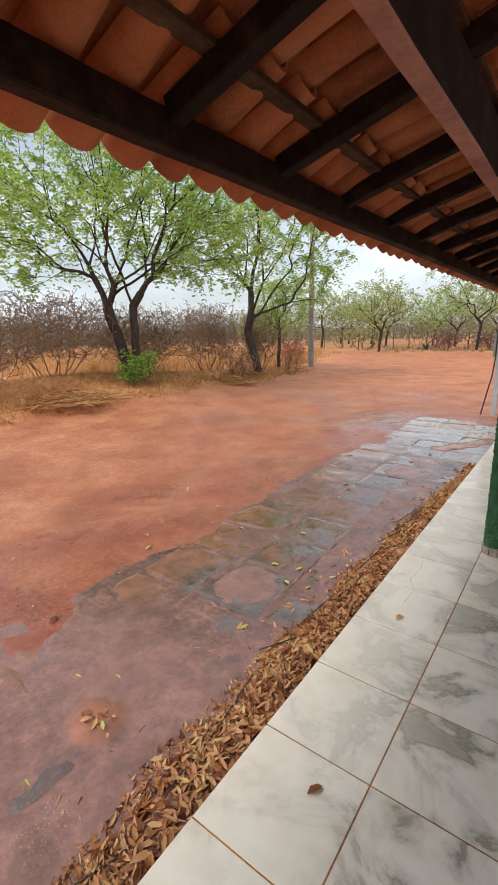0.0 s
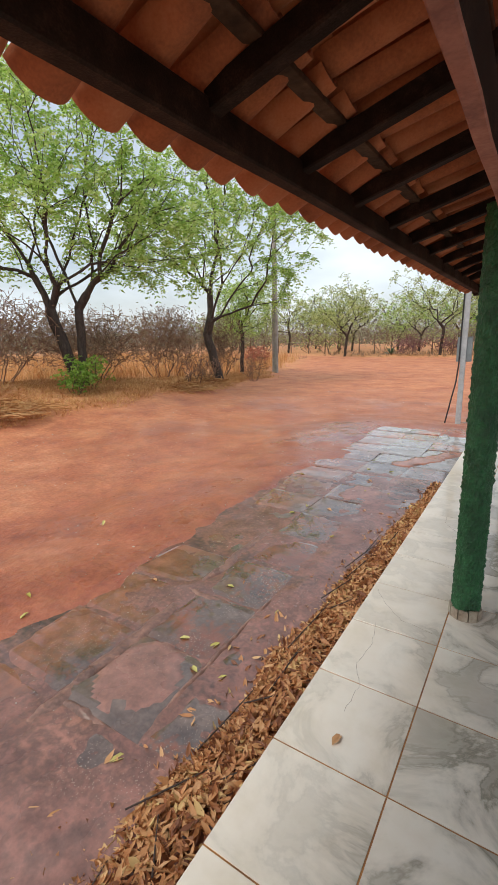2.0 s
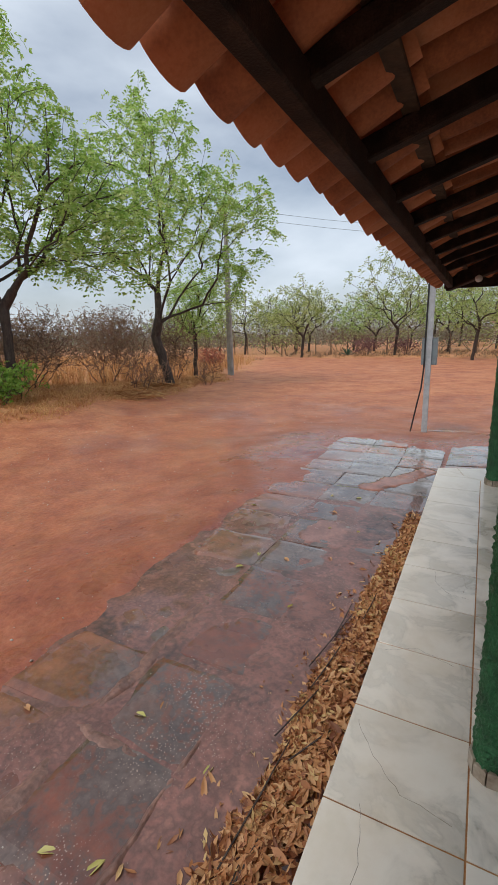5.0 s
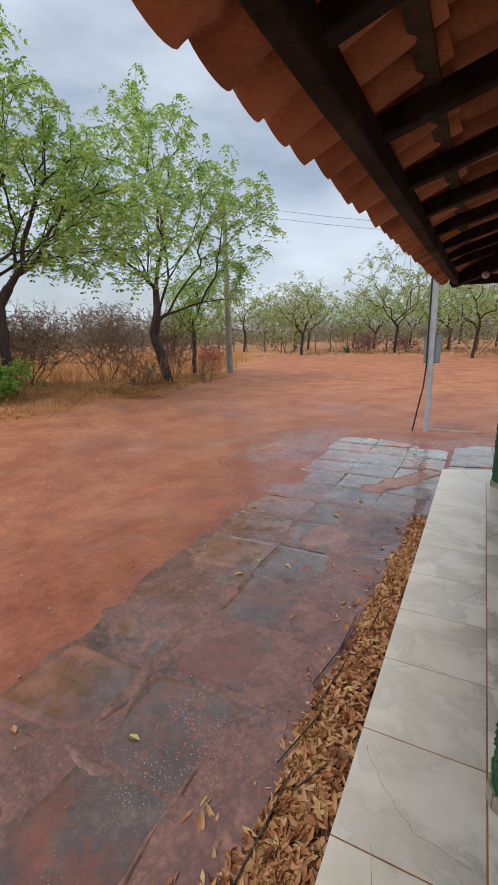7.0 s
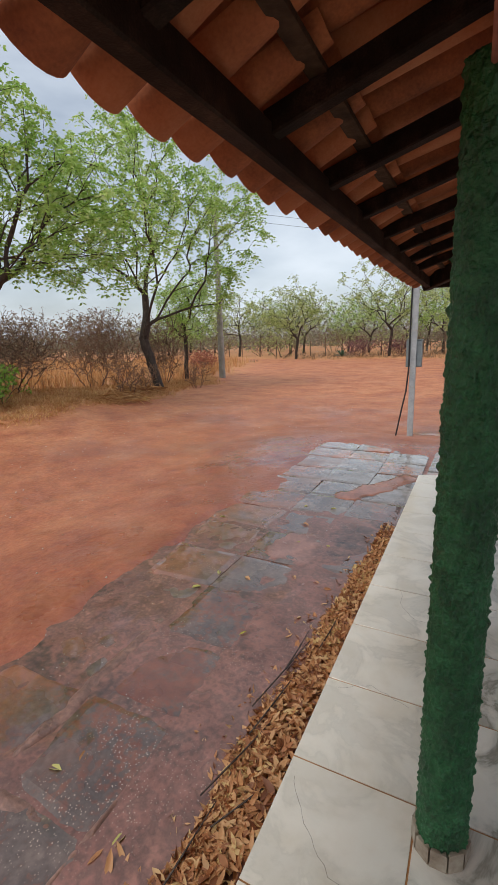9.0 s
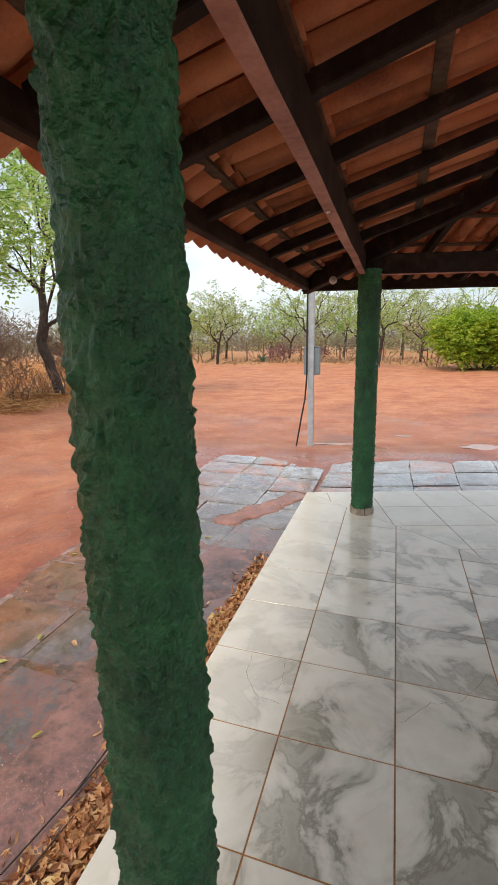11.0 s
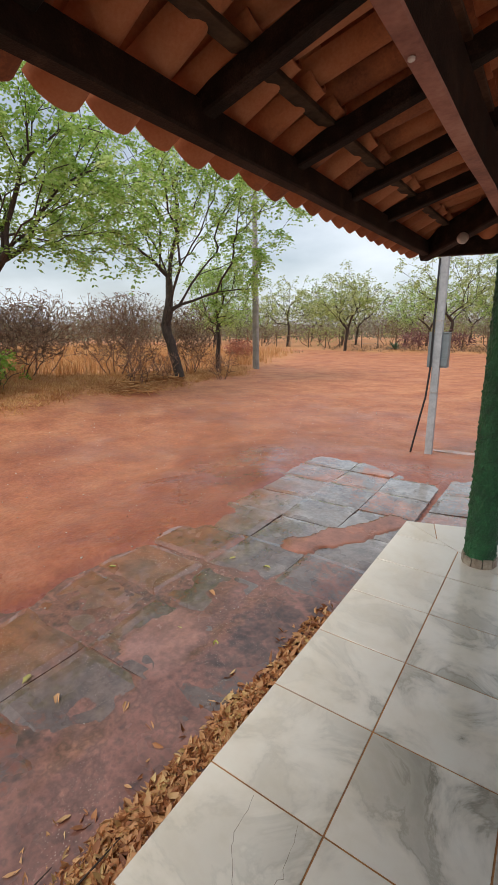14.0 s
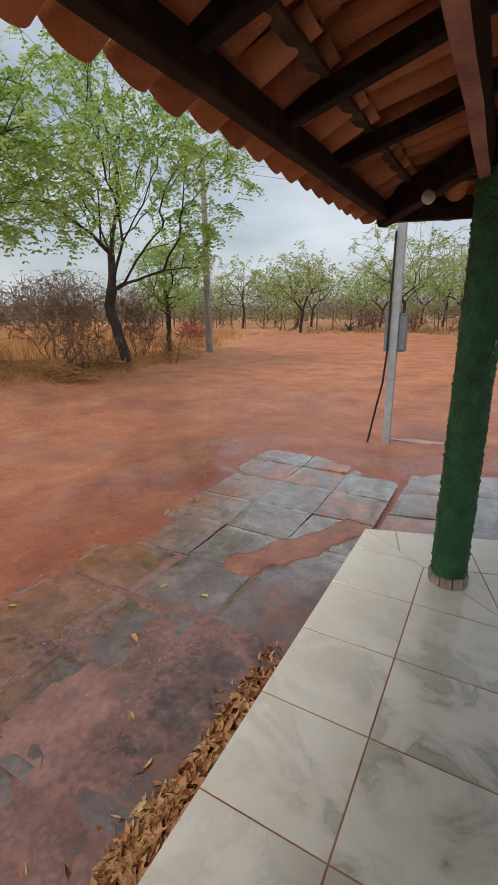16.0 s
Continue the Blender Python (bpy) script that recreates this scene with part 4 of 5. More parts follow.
def tree(x, y, label, seed, fork, blobs, count, r_base, leaves=None, r_tip=0.005, power=0.6, group="", extra=None, name="tree", pull=0.28, bark=M_BARK, wander=0.06, z=None):
    z = ground_z(x, y) - 0.03 if z is None else z
    ob = empty(name, label, "tree" if name == "tree" else name.replace("_", " "), group, at=(x, y, z))
    rng = random.Random(seed)
    nodes, par, tips = skeleton(rng, (0, 0, 0), fork, blobs, count, pull, wander)
    V, F = limbs(nodes, par, r_tip, power, r_base)
    if extra:
        n2, p2, t2 = skeleton(rng, extra[0], extra[1], extra[2], extra[3], pull, wander)
        V2, F2 = limbs(n2, p2, r_tip, power, extra[4])
        F = np.concatenate([F, F2 + len(V)])
        V = np.concatenate([V, V2])
        nodes, tips = nodes + n2, tips + [t + len(nodes) for t in t2]
    me = quick_mesh("trunk", V, F)
    link("trunk", me, bark, ob, smooth=True)
    if leaves:
        mat, per, length, leaflets, width, droop, scatter = leaves
        nr = np.random.default_rng(seed)
        V, F = fronds(nr, [nodes[t] for t in tips], per, length, leaflets, width, droop, scatter)
        link("crown", quick_mesh("crown", V, F), mat, ob)
    return ob


# the two large trees at the yard's west edge
tree(-10.03, 8.37, "tall leafy tree with a leaning dark trunk at the yard's edge", 11, (-0.5, -0.1, 1.85),
     [((-0.3, 0.2, 6.6), (3.3, 3.3, 3.0), 3), ((-2.6, -1.0, 5.4), (1.9, 1.9, 1.6), 0.8), ((2.0, 1.7, 6.0), (1.9, 1.9, 1.9), 1.0), ((1.9, 1.6, 3.9), (1.1, 1.1, 1.0), .35), ((-0.2, 0.1, 8.8), (1.4, 1.4, 1.6), .5)],
     440, 0.17, (M_LEAF, 6, 0.36, 5, 0.031, 1.1, 0.03), z=-0.12, pull=.55, power=.66)
tree(-10.6, 2.15, "large spreading leafy tree with twin trunks above dry scrub", 12, (-0.45, -0.35, 2.1),
     [((-0.6, -0.6, 5.6), (3.6, 3.6, 2.7), 3), ((1.6, 2.6, 4.6), (2.4, 2.4, 2.0), 1.2), ((-2.0, -2.6, 4.4), (2.2, 2.2, 1.8), 1), ((0, 0, 7.6), (1.8, 1.8, 1.4), .6)],
     540, 0.17, (M_LEAF, 6, 0.36, 5, 0.031, 1.1, 0.03), pull=.55, power=.66, extra=((0.12, 0.12, 0), (0.0, 0.25, 2.2), [((0.9, 1.0, 5.0), (2.0, 2.0, 2.0), 1)], 90, 0.13), z=0.3)
tree(-12.2, 13.2, "slim young leafy tree behind the power pole", 13, (0.1, 0.0, 2.0),
     [((0.2, 0.1, 3.6), (1.5, 1.5, 1.6), 1)], 130, 0.1, (M_LEAF, 9, 0.32, 4, 0.026, 0.95, 0.08), z=-0.25)

# trees across the yard
FAR = [(-13.6, 31.5, 14, 7.0, 3.2, M_LEAF2, 150, 5), (-6.2, 33.5, 15, 9.0, 4.4, M_LEAF2, 190, 6), (-21.5, 36.0, 16, 7.0, 3.3, M_LEAF2, 140, 5), (-0.3, 27.8, 17, 6.6, 2.4, M_LEAF2, 110, 4),
       (-17.5, 40.0, 18, 7.2, 3.6, M_LEAF2, 120, 5), (-9.5, 41.0, 19, 6.4, 3.3, M_LEAF, 120, 5), (-2.5, 38.0, 20, 6.6, 3.4, M_LEAF, 140, 6), (2.6, 33.0, 21, 6.2, 3.2, M_LEAF2, 130, 5),
       (-26.0, 30.0, 22, 5.0, 2.6, M_LEAF2, 110, 5), (-31.0, 41.0, 23, 5.5, 3.0, M_LEAF, 110, 5), (9.0, 37.0, 24, 6.0, 3.0, M_LEAF2, 80, 2), (14.0, 35.0, 25, 6.0, 3.0, M_LEAF2, 90, 3)]
wood = random.Random(404)
for i in range(16):
    FAR.append((-34 + 3.6 * i + wood.uniform(-1.4, 1.4), wood.uniform(41, 54), 500 + i, wood.uniform(6, 8.5), wood.uniform(2.8, 3.8), M_LEAF2 if i % 3 else M_LEAF, 90, 5))
for x, y, seed, h, r, mat, cnt, per in FAR:
    tree(x, y, "thinly leaved small tree across the red yard", seed, (0.15, 0.1, h * 0.24),
         [((0, 0, h * 0.64), (r, r, h * 0.33), 2), ((-r * .5, 0, h * .5), (r * .5, r * .5, h * .2), .5), ((r * .5, .2, h * .55), (r * .6, r * .6, h * .22), .5)],
         int(cnt * 1.1), 0.12, (mat, per, 0.42, 4, 0.035, 0.7, 0.12), group="trees across the yard", r_tip=0.009)


def shrub(x, y, label, seed, w, h, cnt, mat, leaves=None, name="bush", stems=5, group="", r=0.02, z=None):
    rng = random.Random(seed)
    z = ground_z(x, y) - 0.03 if z is None else z
    ob = empty(name, label, "bush", group, at=(x, y, z))
    Vs, Fs, tipsP, off = [], [], [], 0
    for s in range(stems):
        a = 6.28 * s / stems + rng.uniform(-.4, .4)
        bx, by = 0.1 * w * math.cos(a), 0.1 * w * math.sin(a)
        f = (bx * 2.2, by * 2.2, h * rng.uniform(.15, .3))
        nodes, par, tips = skeleton(rng, (bx, by, 0), f, [((w * .27 * math.cos(a), w * .27 * math.sin(a), h * .58), (w * .3, w * .3, h * .42), 1)], cnt // stems, 0.2, 0.2)
        V, F = limbs(nodes, par, 0.008, 0.5, r, sides=4)
        Vs.append(V)
        Fs.append(F + off)
        off += len(V)
        tipsP += [nodes[t] for t in tips]
    tagged(link("twig_tangle", quick_mesh("twig_tangle", np.concatenate(Vs), np.concatenate(Fs)), mat, ob), kind="stuff")
    if leaves:
        lm, per, length, leaflets, width, droop, scatter = leaves
        V, F = fronds(np.random.default_rng(seed), tipsP, per, length, leaflets, width, droop, scatter)
        link("foliage", quick_mesh("foliage", V, F), lm, ob)
    return ob


shrub(5.5, 25.0, "dense rounded bright green bush across the yard", 31, 4.9, 3.3, 420, M_BARK, (M_BUSH, 24, 0.42, 4, 0.05, 0.4, 0.22), r=0.06, stems=7)
shrub(3.2, 27.0, "dry leafless grey bush beside the green bush", 32, 4.5, 3.6, 220, M_TWIG, (M_LEAF2, 1, 0.3, 3, 0.02, 0.5, 0.2))
for i, (x, y, w, h) in enumerate([(-12.3, 0.6, 3.6, 2.4), (-11.8, 3.6, 3.0, 2.0), (-14.2, -1.6, 4.2, 2.6), (-13.5, 5.0, 3.8, 2.6), (-10.9, -2.6, 3.0, 1.8), (-16.0, 2.4, 4.5, 3.0), (-12.4, 7.4, 2.6, 2.6), (-13.8, 9.6, 3.0, 3.0), (-11.6, 10.6, 2.0, 2.6)]):
    shrub(x, y, "leafless tangled dry grey-brown bush under the trees", 40 + i, w * 1.12, h * 1.12, 900, M_TWIG if i % 3 else M_TWIG2, (M_DRYLEAF, 1, 0.16, 3, 0.014, 0.5, 0.05), group="dry bushes")
for i, (x, y, w, h) in enumerate([(-9.1, 5.6, 1.0, 1.15), (-9.4, 9.9, 1.0, 1.0), (-12.5, 12.0, 1.6, 1.6), (-9.7, 7.2, .8, .9)]):
    shrub(x, y, "small reddish-brown dry shrub on straw-strewn ground", 55 + i, w * 1.2, h * 1.2, 200, M_TWIG2, group="small dry shrubs", r=0.012, stems=6)
shrub(-10.0, 2.0, "fresh green weeds round the tree's foot", 60, 1.3, 1.15, 44, M_TWIG, (M_WEED, 4, 0.24, 3, 0.032, 0.7, 0.06), name="weed", r=0.01)
shrub(-9.6, 1.3, "low fresh green weeds beside dry scrub", 61, 1.0, 0.85, 30, M_TWIG, (M_WEED, 4, 0.22, 3, 0.032, 0.7, 0.06), name="weed", r=0.01)
shrub(-13.4, 16.8, "low shrub with reddish-pink leaves behind the power pole", 66, 1.6, 1.3, 70, M_TWIG2, (M_RED, 6, 0.2, 3, 0.03, 0.4, 0.12))
shrub(-8.4, 33.0, "purple-brown dry bush by the fence", 62, 3.2, 1.8, 120, M_TWIG2, (M_PURPLE, 5, 0.25, 3, 0.03, 0.4, 0.15))
shrub(-5.6, 34.0, "purple-brown dry bush by the fence", 63, 2.4, 1.5, 90, M_TWIG2, (M_PURPLE, 4, 0.25, 3, 0.03, 0.4, 0.15))
for i in range(16):
    rr = random.Random(700 + i)
    x = -34 + i * 3.4 + rr.uniform(-1, 1)
    shrub(x, 37 + rr.uniform(-2, 6) - 0.15 * max(0, x), "grey dry thicket behind the fence", 64 + i, rr.uniform(4, 6), rr.uniform(2, 3.4), 130, M_TWIG if i % 2 else M_TWIG2,
          (M_LEAF2 if i % 3 else M_HAZE, 2, 0.35, 3, 0.028, 0.4, 0.25), group="thickets behind the fence", stems=5, r=0.03)


def agave(x, y):
    ob = empty("agave", "spiky blue-green agave plant by the fence", "plant", at=(x, y, ground_z(x, y)))
    rng = random.Random(9)
    for k in range(26):
        a, e = 6.28 * k / 26 * 5.3, rng.uniform(0.25, 1.35)
        L = rng.uniform(.8, 1.15)
        d = Vector((math.cos(a) * math.cos(e), math.sin(a) * math.cos(e), math.sin(e)))
        s = Vector((-math.sin(a), math.cos(a), 0)) * 0.055
        bm = bmesh.new()
        rows = [[bm.verts.new(d * L * t + s * w * q + Vector((0, 0, 0.015 * (1 - abs(q)) * -1 - 0.18 * t * t))) for q in (-1, 0, 1)] for t, w in ((0.05, .7), (.4, 1), (.75, .7), (1, .05))]
        for p, q in zip(rows, rows[1:]):
            for j in (0, 1):
                bm.faces.new((p[j], p[j + 1], q[j + 1], q[j]))
        part("leaf", bm, M_AGAVE, ob)


agave(-10.2, 33.6)


# fence across the yard
def fence():
    ob = empty("fence", "old wire fence with weathered wooden posts behind the yard", "fence")
    rng = random.Random(21)
    tops = []
    for i in range(30):
        x = -36 + i * 1.7 + rng.uniform(-.2, .2)
        y = 35.5 - 0.1 * x * (x > 0) + rng.uniform(-.15, .15)
        z = ground_z(x, y)
        hh = rng.uniform(1.2, 1.7)
        lean = rng.uniform(-.08, .08)
        part("post", tube([(x, y, z - .1), (x + lean * .5, y, z + hh * .5), (x + lean, y + .03, z + hh)], [.06, .05, .045], 7), M_TWIG, ob)
        tops.append((x, y, z))
    for h in (0.4, 0.75, 1.1):
        part("wire", tube([(x, y - .05, z + h) for x, y, z in tops], 0.006, 4), M_STEEL, ob)


fence()


def far_house():
    x, y = 4.2, 62.0
    z = ground_z(x, y)
    ob = empty("house", "small low far house with clay roof behind the trees", "house", at=(x, y, z))
    part("wall", prism([(-3, -2.5), (3, -2.5), (3, 2.5), (-3, 2.5)], -.1, 2.6), M_WALL, ob, "pale plastered walls")
    bm = bmesh.new()
    v = [bm.verts.new(p) for p in ((-3.5, -3, 2.55), (3.5, -3, 2.55), (3.5, 3, 2.55), (-3.5, 3, 2.55), (-3.5, 0, 3.7), (3.5, 0, 3.7))]
    for f in ((0, 1, 5, 4), (2, 3, 4, 5), (0, 4, 3), (1, 2, 5), (3, 2, 1, 0)):
        bm.faces.new([v[i] for i in f])
    part("roof", bm, M_ROOFTOP, ob)
    part("door", prism([(-.4, -2.53), (.4, -2.53), (.4, -2.49), (-.4, -2.49)], 0, 2.05), M_WOOD, ob)
    for wx in (-1.9, 1.9):
        part("window", prism([(wx - .5, -2.53), (wx + .5, -2.53), (wx + .5, -2.49), (wx - .5, -2.49)], .95, 1.95), M_WOOD, ob)


far_house()


# ---------------------------------------------------------------- grass, straw and distance
def blades(name, spots, label, mat, hmin, hmax, per, lean, width, category, flat=False, seed=5):
    nr = np.random.default_rng(seed)
    P = np.repeat(np.array(spots), per, 0)
    n = len(P)
    P[:, :2] += nr.normal(0, 0.09, (n, 2))
    az = nr.uniform(0, 6.2832, n)
    h = nr.uniform(hmin, hmax, n)
    d = np.stack([np.cos(az), np.sin(az)], -1)
    out = h * nr.uniform(0.05, lean, n)
    w = np.stack([-np.sin(az), np.cos(az), np.zeros(n)], -1) * (width * nr.uniform(.6, 1.3, n))[:, None]
    mid, tip = P.copy(), P.copy()
    mid[:, :2] += d * (out * .35)[:, None]
    tip[:, :2] += d * out[:, None]
    if flat:
        mid[:, 2] += nr.uniform(0.01, 0.07, n)
        tip[:, 2] += nr.uniform(0.0, 0.1, n)
    else:
        mid[:, 2] += h * .6
        tip[:, 2] += h * nr.uniform(.85, 1, n)
    V = np.stack([P - w, P + w, mid + w * .8, mid - w * .8, tip + w * .15, tip - w * .15], 1)
    F = (np.arange(n)[:, None, None] * 6 + np.array([[0, 1, 2, 3], [3, 2, 4, 5]])[None]).reshape(-1, 4)
    tagged(link(name, quick_mesh(name, V.reshape(-1, 3), F), mat), label, category, kind="stuff")


def scatter(count, box, seed, test):
    rng = random.Random(seed)
    out = []
    while len(out) < count:
        x, y = rng.uniform(box[0], box[1]), rng.uniform(box[2], box[3])
        if test(x, y, rng):
            out.append((x, y, ground_z(x, y)))
    return out


blades("dry_grass", scatter(3000, (-40, -12.0, 3, 27), 1, lambda x, y, r: zone(x, y) > .8 and wob(x, y, .25, 3) > -.25 - .02 * y), "tall dry straw-coloured grass field beyond the bank", M_STRAW, .3, .8, 10, .8, .008, "grass", seed=6)
blades("dry_grass", scatter(700, (-16, 12, 27, 40), 2, lambda x, y, r: zone(x, y) > .6), "dry brown grass along the far fence", M_DRYLEAF, .12, .35, 10, .6, .008, "grass", seed=7)
blades("straw_litter", scatter(6500, (-13.5, -6.8, -6, 15), 3, lambda x, y, r: zone(x, y) > .1 + .5 * r.random()), "dry straw and twig litter along the bank", M_STRAW, .12, .4, 7, 1.0, .009, "straw", flat=True, seed=8)
blades("straw_litter", scatter(900, (-14, 9, 24, 34), 4, lambda x, y, r: zone(x, y) > .25), "dry straw litter at the far yard edge", M_STRAW, .15, .45, 6, 1.0, .008, "straw", flat=True, seed=9)


def heap(x, y, label, seed, w, n):
    rng = random.Random(seed)
    z = ground_z(x, y)
    vs, fs = [], []
    V, F, off = [], [], 0
    for i in range(n):
        a = rng.uniform(0, 6.28)
        r = w * rng.random() ** .6
        px, py = x + r * math.cos(a), y + r * math.sin(a)
        pz = z + 0.3 * (1 - r / w) * rng.random() + .02
        d = Vector((rng.gauss(0, 1), rng.gauss(0, 1), rng.gauss(0, .18))).normalized()
        L = rng.uniform(.25, .9)
        p0 = Vector((px, py, pz)) - d * L * .5
        nodes = [p0, p0 + d * L * .5 + Vector((0, 0, .03)), p0 + d * L]
        v, f = limbs(nodes, [-1, 0, 1], 0.006, .3, rng.uniform(.006, .014), 4)
        V.append(v)
        F.append(f + off)
        off += len(v)
    tagged(link("brush_heap", quick_mesh("brush_heap", np.concatenate(V), np.concatenate(F)), M_STRAW), label, "brush heap", kind="stuff")


heap(-8.9, -1.2, "low heap of dry cut branches and straw", 71, 1.1, 420)
heap(-8.7, 4.9, "small mound of dry twigs and leaves", 72, .7, 160)
heap(-9.9, 6.9, "mound of dry leaf litter by the trunk", 73, 1.0, 220)

# distant scrub up to the horizon
def distance():
    nr = np.random.default_rng(77)
    n = 4600
    ang = nr.uniform(radians(20), radians(200), n)
    rad = 52 + 300 * nr.random(n) ** 2
    P = np.stack([np.cos(ang) * rad, np.sin(ang) * rad, np.zeros(n)], -1)
    keep = (P[:, 0] > -330) & (P[:, 1] > 8 + 0.0 * P[:, 0])
    P = P[keep]
    n = len(P)
    hh = nr.uniform(1.6, 4.4, n) * np.where(np.linalg.norm(P[:, :2], axis=1) < 150, nr.uniform(.8, 1.5, n), 1)
    per = 46
    Q = np.repeat(P, per, 0)
    H = np.repeat(hh, per)
    m = len(Q)
    dd = nr.normal(0, 1, (m, 3))
    dd /= np.linalg.norm(dd, axis=1)[:, None]
    Q[:, :2] += dd[:, :2] * (H * .75)[:, None]
    Q[:, 2] = 0.1 + H * (.55 + .45 * dd[:, 2])
    s = nr.uniform(.1, .28, m) * (0.6 + np.linalg.norm(Q[:, :2], axis=1) / 160)
    a, b = nr.normal(0, 1, (m, 3)), nr.normal(0, 1, (m, 3))
    a /= np.linalg.norm(a, axis=1)[:, None]
    b /= np.linalg.norm(b, axis=1)[:, None]
    V = np.stack([Q - a * s[:, None], Q + b * (s * .5)[:, None], Q + a * s[:, None], Q - b * (s * .5)[:, None]], 1)
    tagged(link("backdrop", quick_mesh("backdrop", V.reshape(-1, 3), np.arange(m * 4).reshape(-1, 4)), M_HAZE), "hazy dry scrubland reaching to the horizon", "scrubland", kind="structure")


distance()

# ---------------------------------------------------------------- fallen leaves
def leaf_shape(rng, L, W):
    """Points of one curled lance-shaped leaf, lying along x."""
    curl, fold = rng.uniform(-.3, .5) * L, rng.uniform(.15, .8) * W
    pts = [(-L / 2, 0, 0), (-L * .2, -W, fold), (-L * .15, 0, curl * .15), (-L * .2, W, fold), (L * .2, -W * .8, fold + curl * .3), (L * .2, 0, curl * .25), (L * .2, W * .8, fold + curl * .3), (L / 2, 0, curl)]
    return pts


LEAF_F = [(0, 1, 2), (0, 2, 3), (1, 4, 5), (1, 5, 2), (2, 5, 6), (2, 6, 3), (4, 7, 5), (5, 7, 6)]


def leaf_drift():
    rng = random.Random(5)
    vs, fs = [], []
    count = 0
    while count < 12500:
        y = rng.uniform(-8.4, -0.95)
        width = 0.31 if y < -5 else 0.31 - 0.17 * min(1, (y + 5) / 3.4)
        width *= 1 + 0.35 * wob(0, y, 1.6, 7)
        if y > -1.9 and rng.random() < (y + 1.9) / 1.0:
            continue
        t = rng.random() ** 0.8 * (1 if rng.random() > .06 else rng.uniform(1, 1.9))
        if rng.random() < .75 * max(0, wob(3, y, 1.9, 14)) + .45 * float(smooth(-4.0, -1.2, np.float64(y))):
            continue
        x = -0.012 - t * width
        top = 0.075 * max(0, 1 - t) ** 1.2 * (1 if y < -3 else 0.6)
        z = -0.112 + top * rng.random() ** 0.45 + rng.uniform(0, .008)
        m = pose(x, y, z, rng.gauss(0, 27), rng.gauss(0, 27), rng.uniform(0, 360))
        L = rng.uniform(.034, .074)
        b = len(vs)
        vs += [tuple(m @ Vector(p)) for p in leaf_shape(rng, L, L * rng.uniform(.11, .19))]
        fs += [tuple(i + b for i in f) for f in LEAF_F]
        count += 1
    me = quick_mesh("fallen_leaves", vs, fs)
    tagged(link("fallen_leaves", me, M_DEAD), "drift of wet brown and yellow fallen leaves along the veranda's step", "leaf litter", kind="stuff")
    # dark stalks caught in the drift
    for i in range(26):
        y = -8.2 + i * .22 + rng.uniform(-.1, .1)
        x = -rng.uniform(.05, .27)
        a = rng.gauss(1.35, .45)
        L = rng.uniform(.1, .28)
        d = Vector((math.cos(a), math.sin(a), 0))
        p = Vector((x, y, -.06 - .1 * abs(x)))
        tagged(part("dry_stalk", tube([p - d * L, p + Vector((.006, 0, .006)), p + d * L], [.0035, .004, .002], 5), M_BARK), "thin dark dry leaf stalk in the leaf drift", "stalk", "dry stalks")


leaf_drift()


def loose_leaves():
    rng = random.Random(8)
    me = quick_mesh("fallen_leaf", leaf_shape(rng, .075, .014), LEAF_F)
    me.materials.append(M_YELLOW)
    brown = me.copy()
    brown.materials.clear()
    brown.materials.append(M_DEAD)
    for i in range(36):
        y = rng.uniform(-7.4, -.6)
        x = -rng.uniform(.3, 1.15) if i % 4 else -rng.uniform(1.2, 2.6)
        z = max(mud(x, y), -.117) + .006
        ob = tagged(new("fallen_leaf", me if i % 3 else brown), "single pale yellow fallen leaf on wet ground" if i % 3 else "single brown fallen leaf on wet ground", "leaf", "loose fallen leaves")
        ob.matrix_basis = pose(x, y, z, rng.gauss(0, 8), rng.gauss(0, 8), rng.uniform(0, 360))
    for i in range(14):
        ob = tagged(new("fallen_leaf", brown if i else me), "single fallen leaf on a small mud mound in the puddle", "leaf", "loose fallen leaves")
        ob.matrix_basis = pose(-.67 + rng.gauss(0, .035), -6.2 + rng.gauss(0, .03), -.072 + rng.uniform(0, .012), rng.gauss(0, 15), rng.gauss(0, 15), rng.uniform(0, 360)) @ Matrix.Scale(rng.uniform(.5, .9), 4)
    for x, y, a in ((0.3, -5.98, 60), (0.22, -4.83, 80), (0.52, -6.3, 140)):
        ob = tagged(new("fallen_leaf", brown), "single fallen leaf on the white floor tiles", "leaf", "loose fallen leaves")
        ob.matrix_basis = pose(x, y, .004, 0, 0, a)


loose_leaves()


# ---------------------------------------------------------------- pieces of roof, floor and paving
tiles()


def floor_tiles():
    for s in (0, 1):
        start = 0.0 if s == 0 else 0.21 - 0.45
        for j in range(7):
            v0, v1 = .45 * j, min(.45 * (j + 1), DEPTH)
            k = -1
            while True:
                u0 = (.0 if s == 0 else .21) + (.29 if s == 0 else 0) + .45 * k
                k += 1
                if u0 > min(LONG[s], 8.4 if s == 0 else 5) - .1:
                    break
                g = .003
                poly = [(u0 + g, v0 + (g if j else 0)), (u0 + .45 - g, v0 + (g if j else 0)), (u0 + .45 - g, v1 - g), (u0 + g, v1 - g)]
                poly = clip(clip(poly, 1, -BISECT, -.0028), 1, 0, 0)
                if len(poly) < 3:
                    continue
                pts = [at(s, *p).xy for p in poly]
                # drop doubled corners
                pts = [p for i, p in enumerate(pts) if (p - pts[i - 1]).length > .004]
                if len(pts) < 3:
                    continue
                part("tile", prism(pts, -.01, .0, .0015), M_TILE, floor)


floor_tiles()

pavement = empty("pavement", "strip of cracked wet concrete paving slabs round the veranda, partly under mud", "paving", kind="structure")


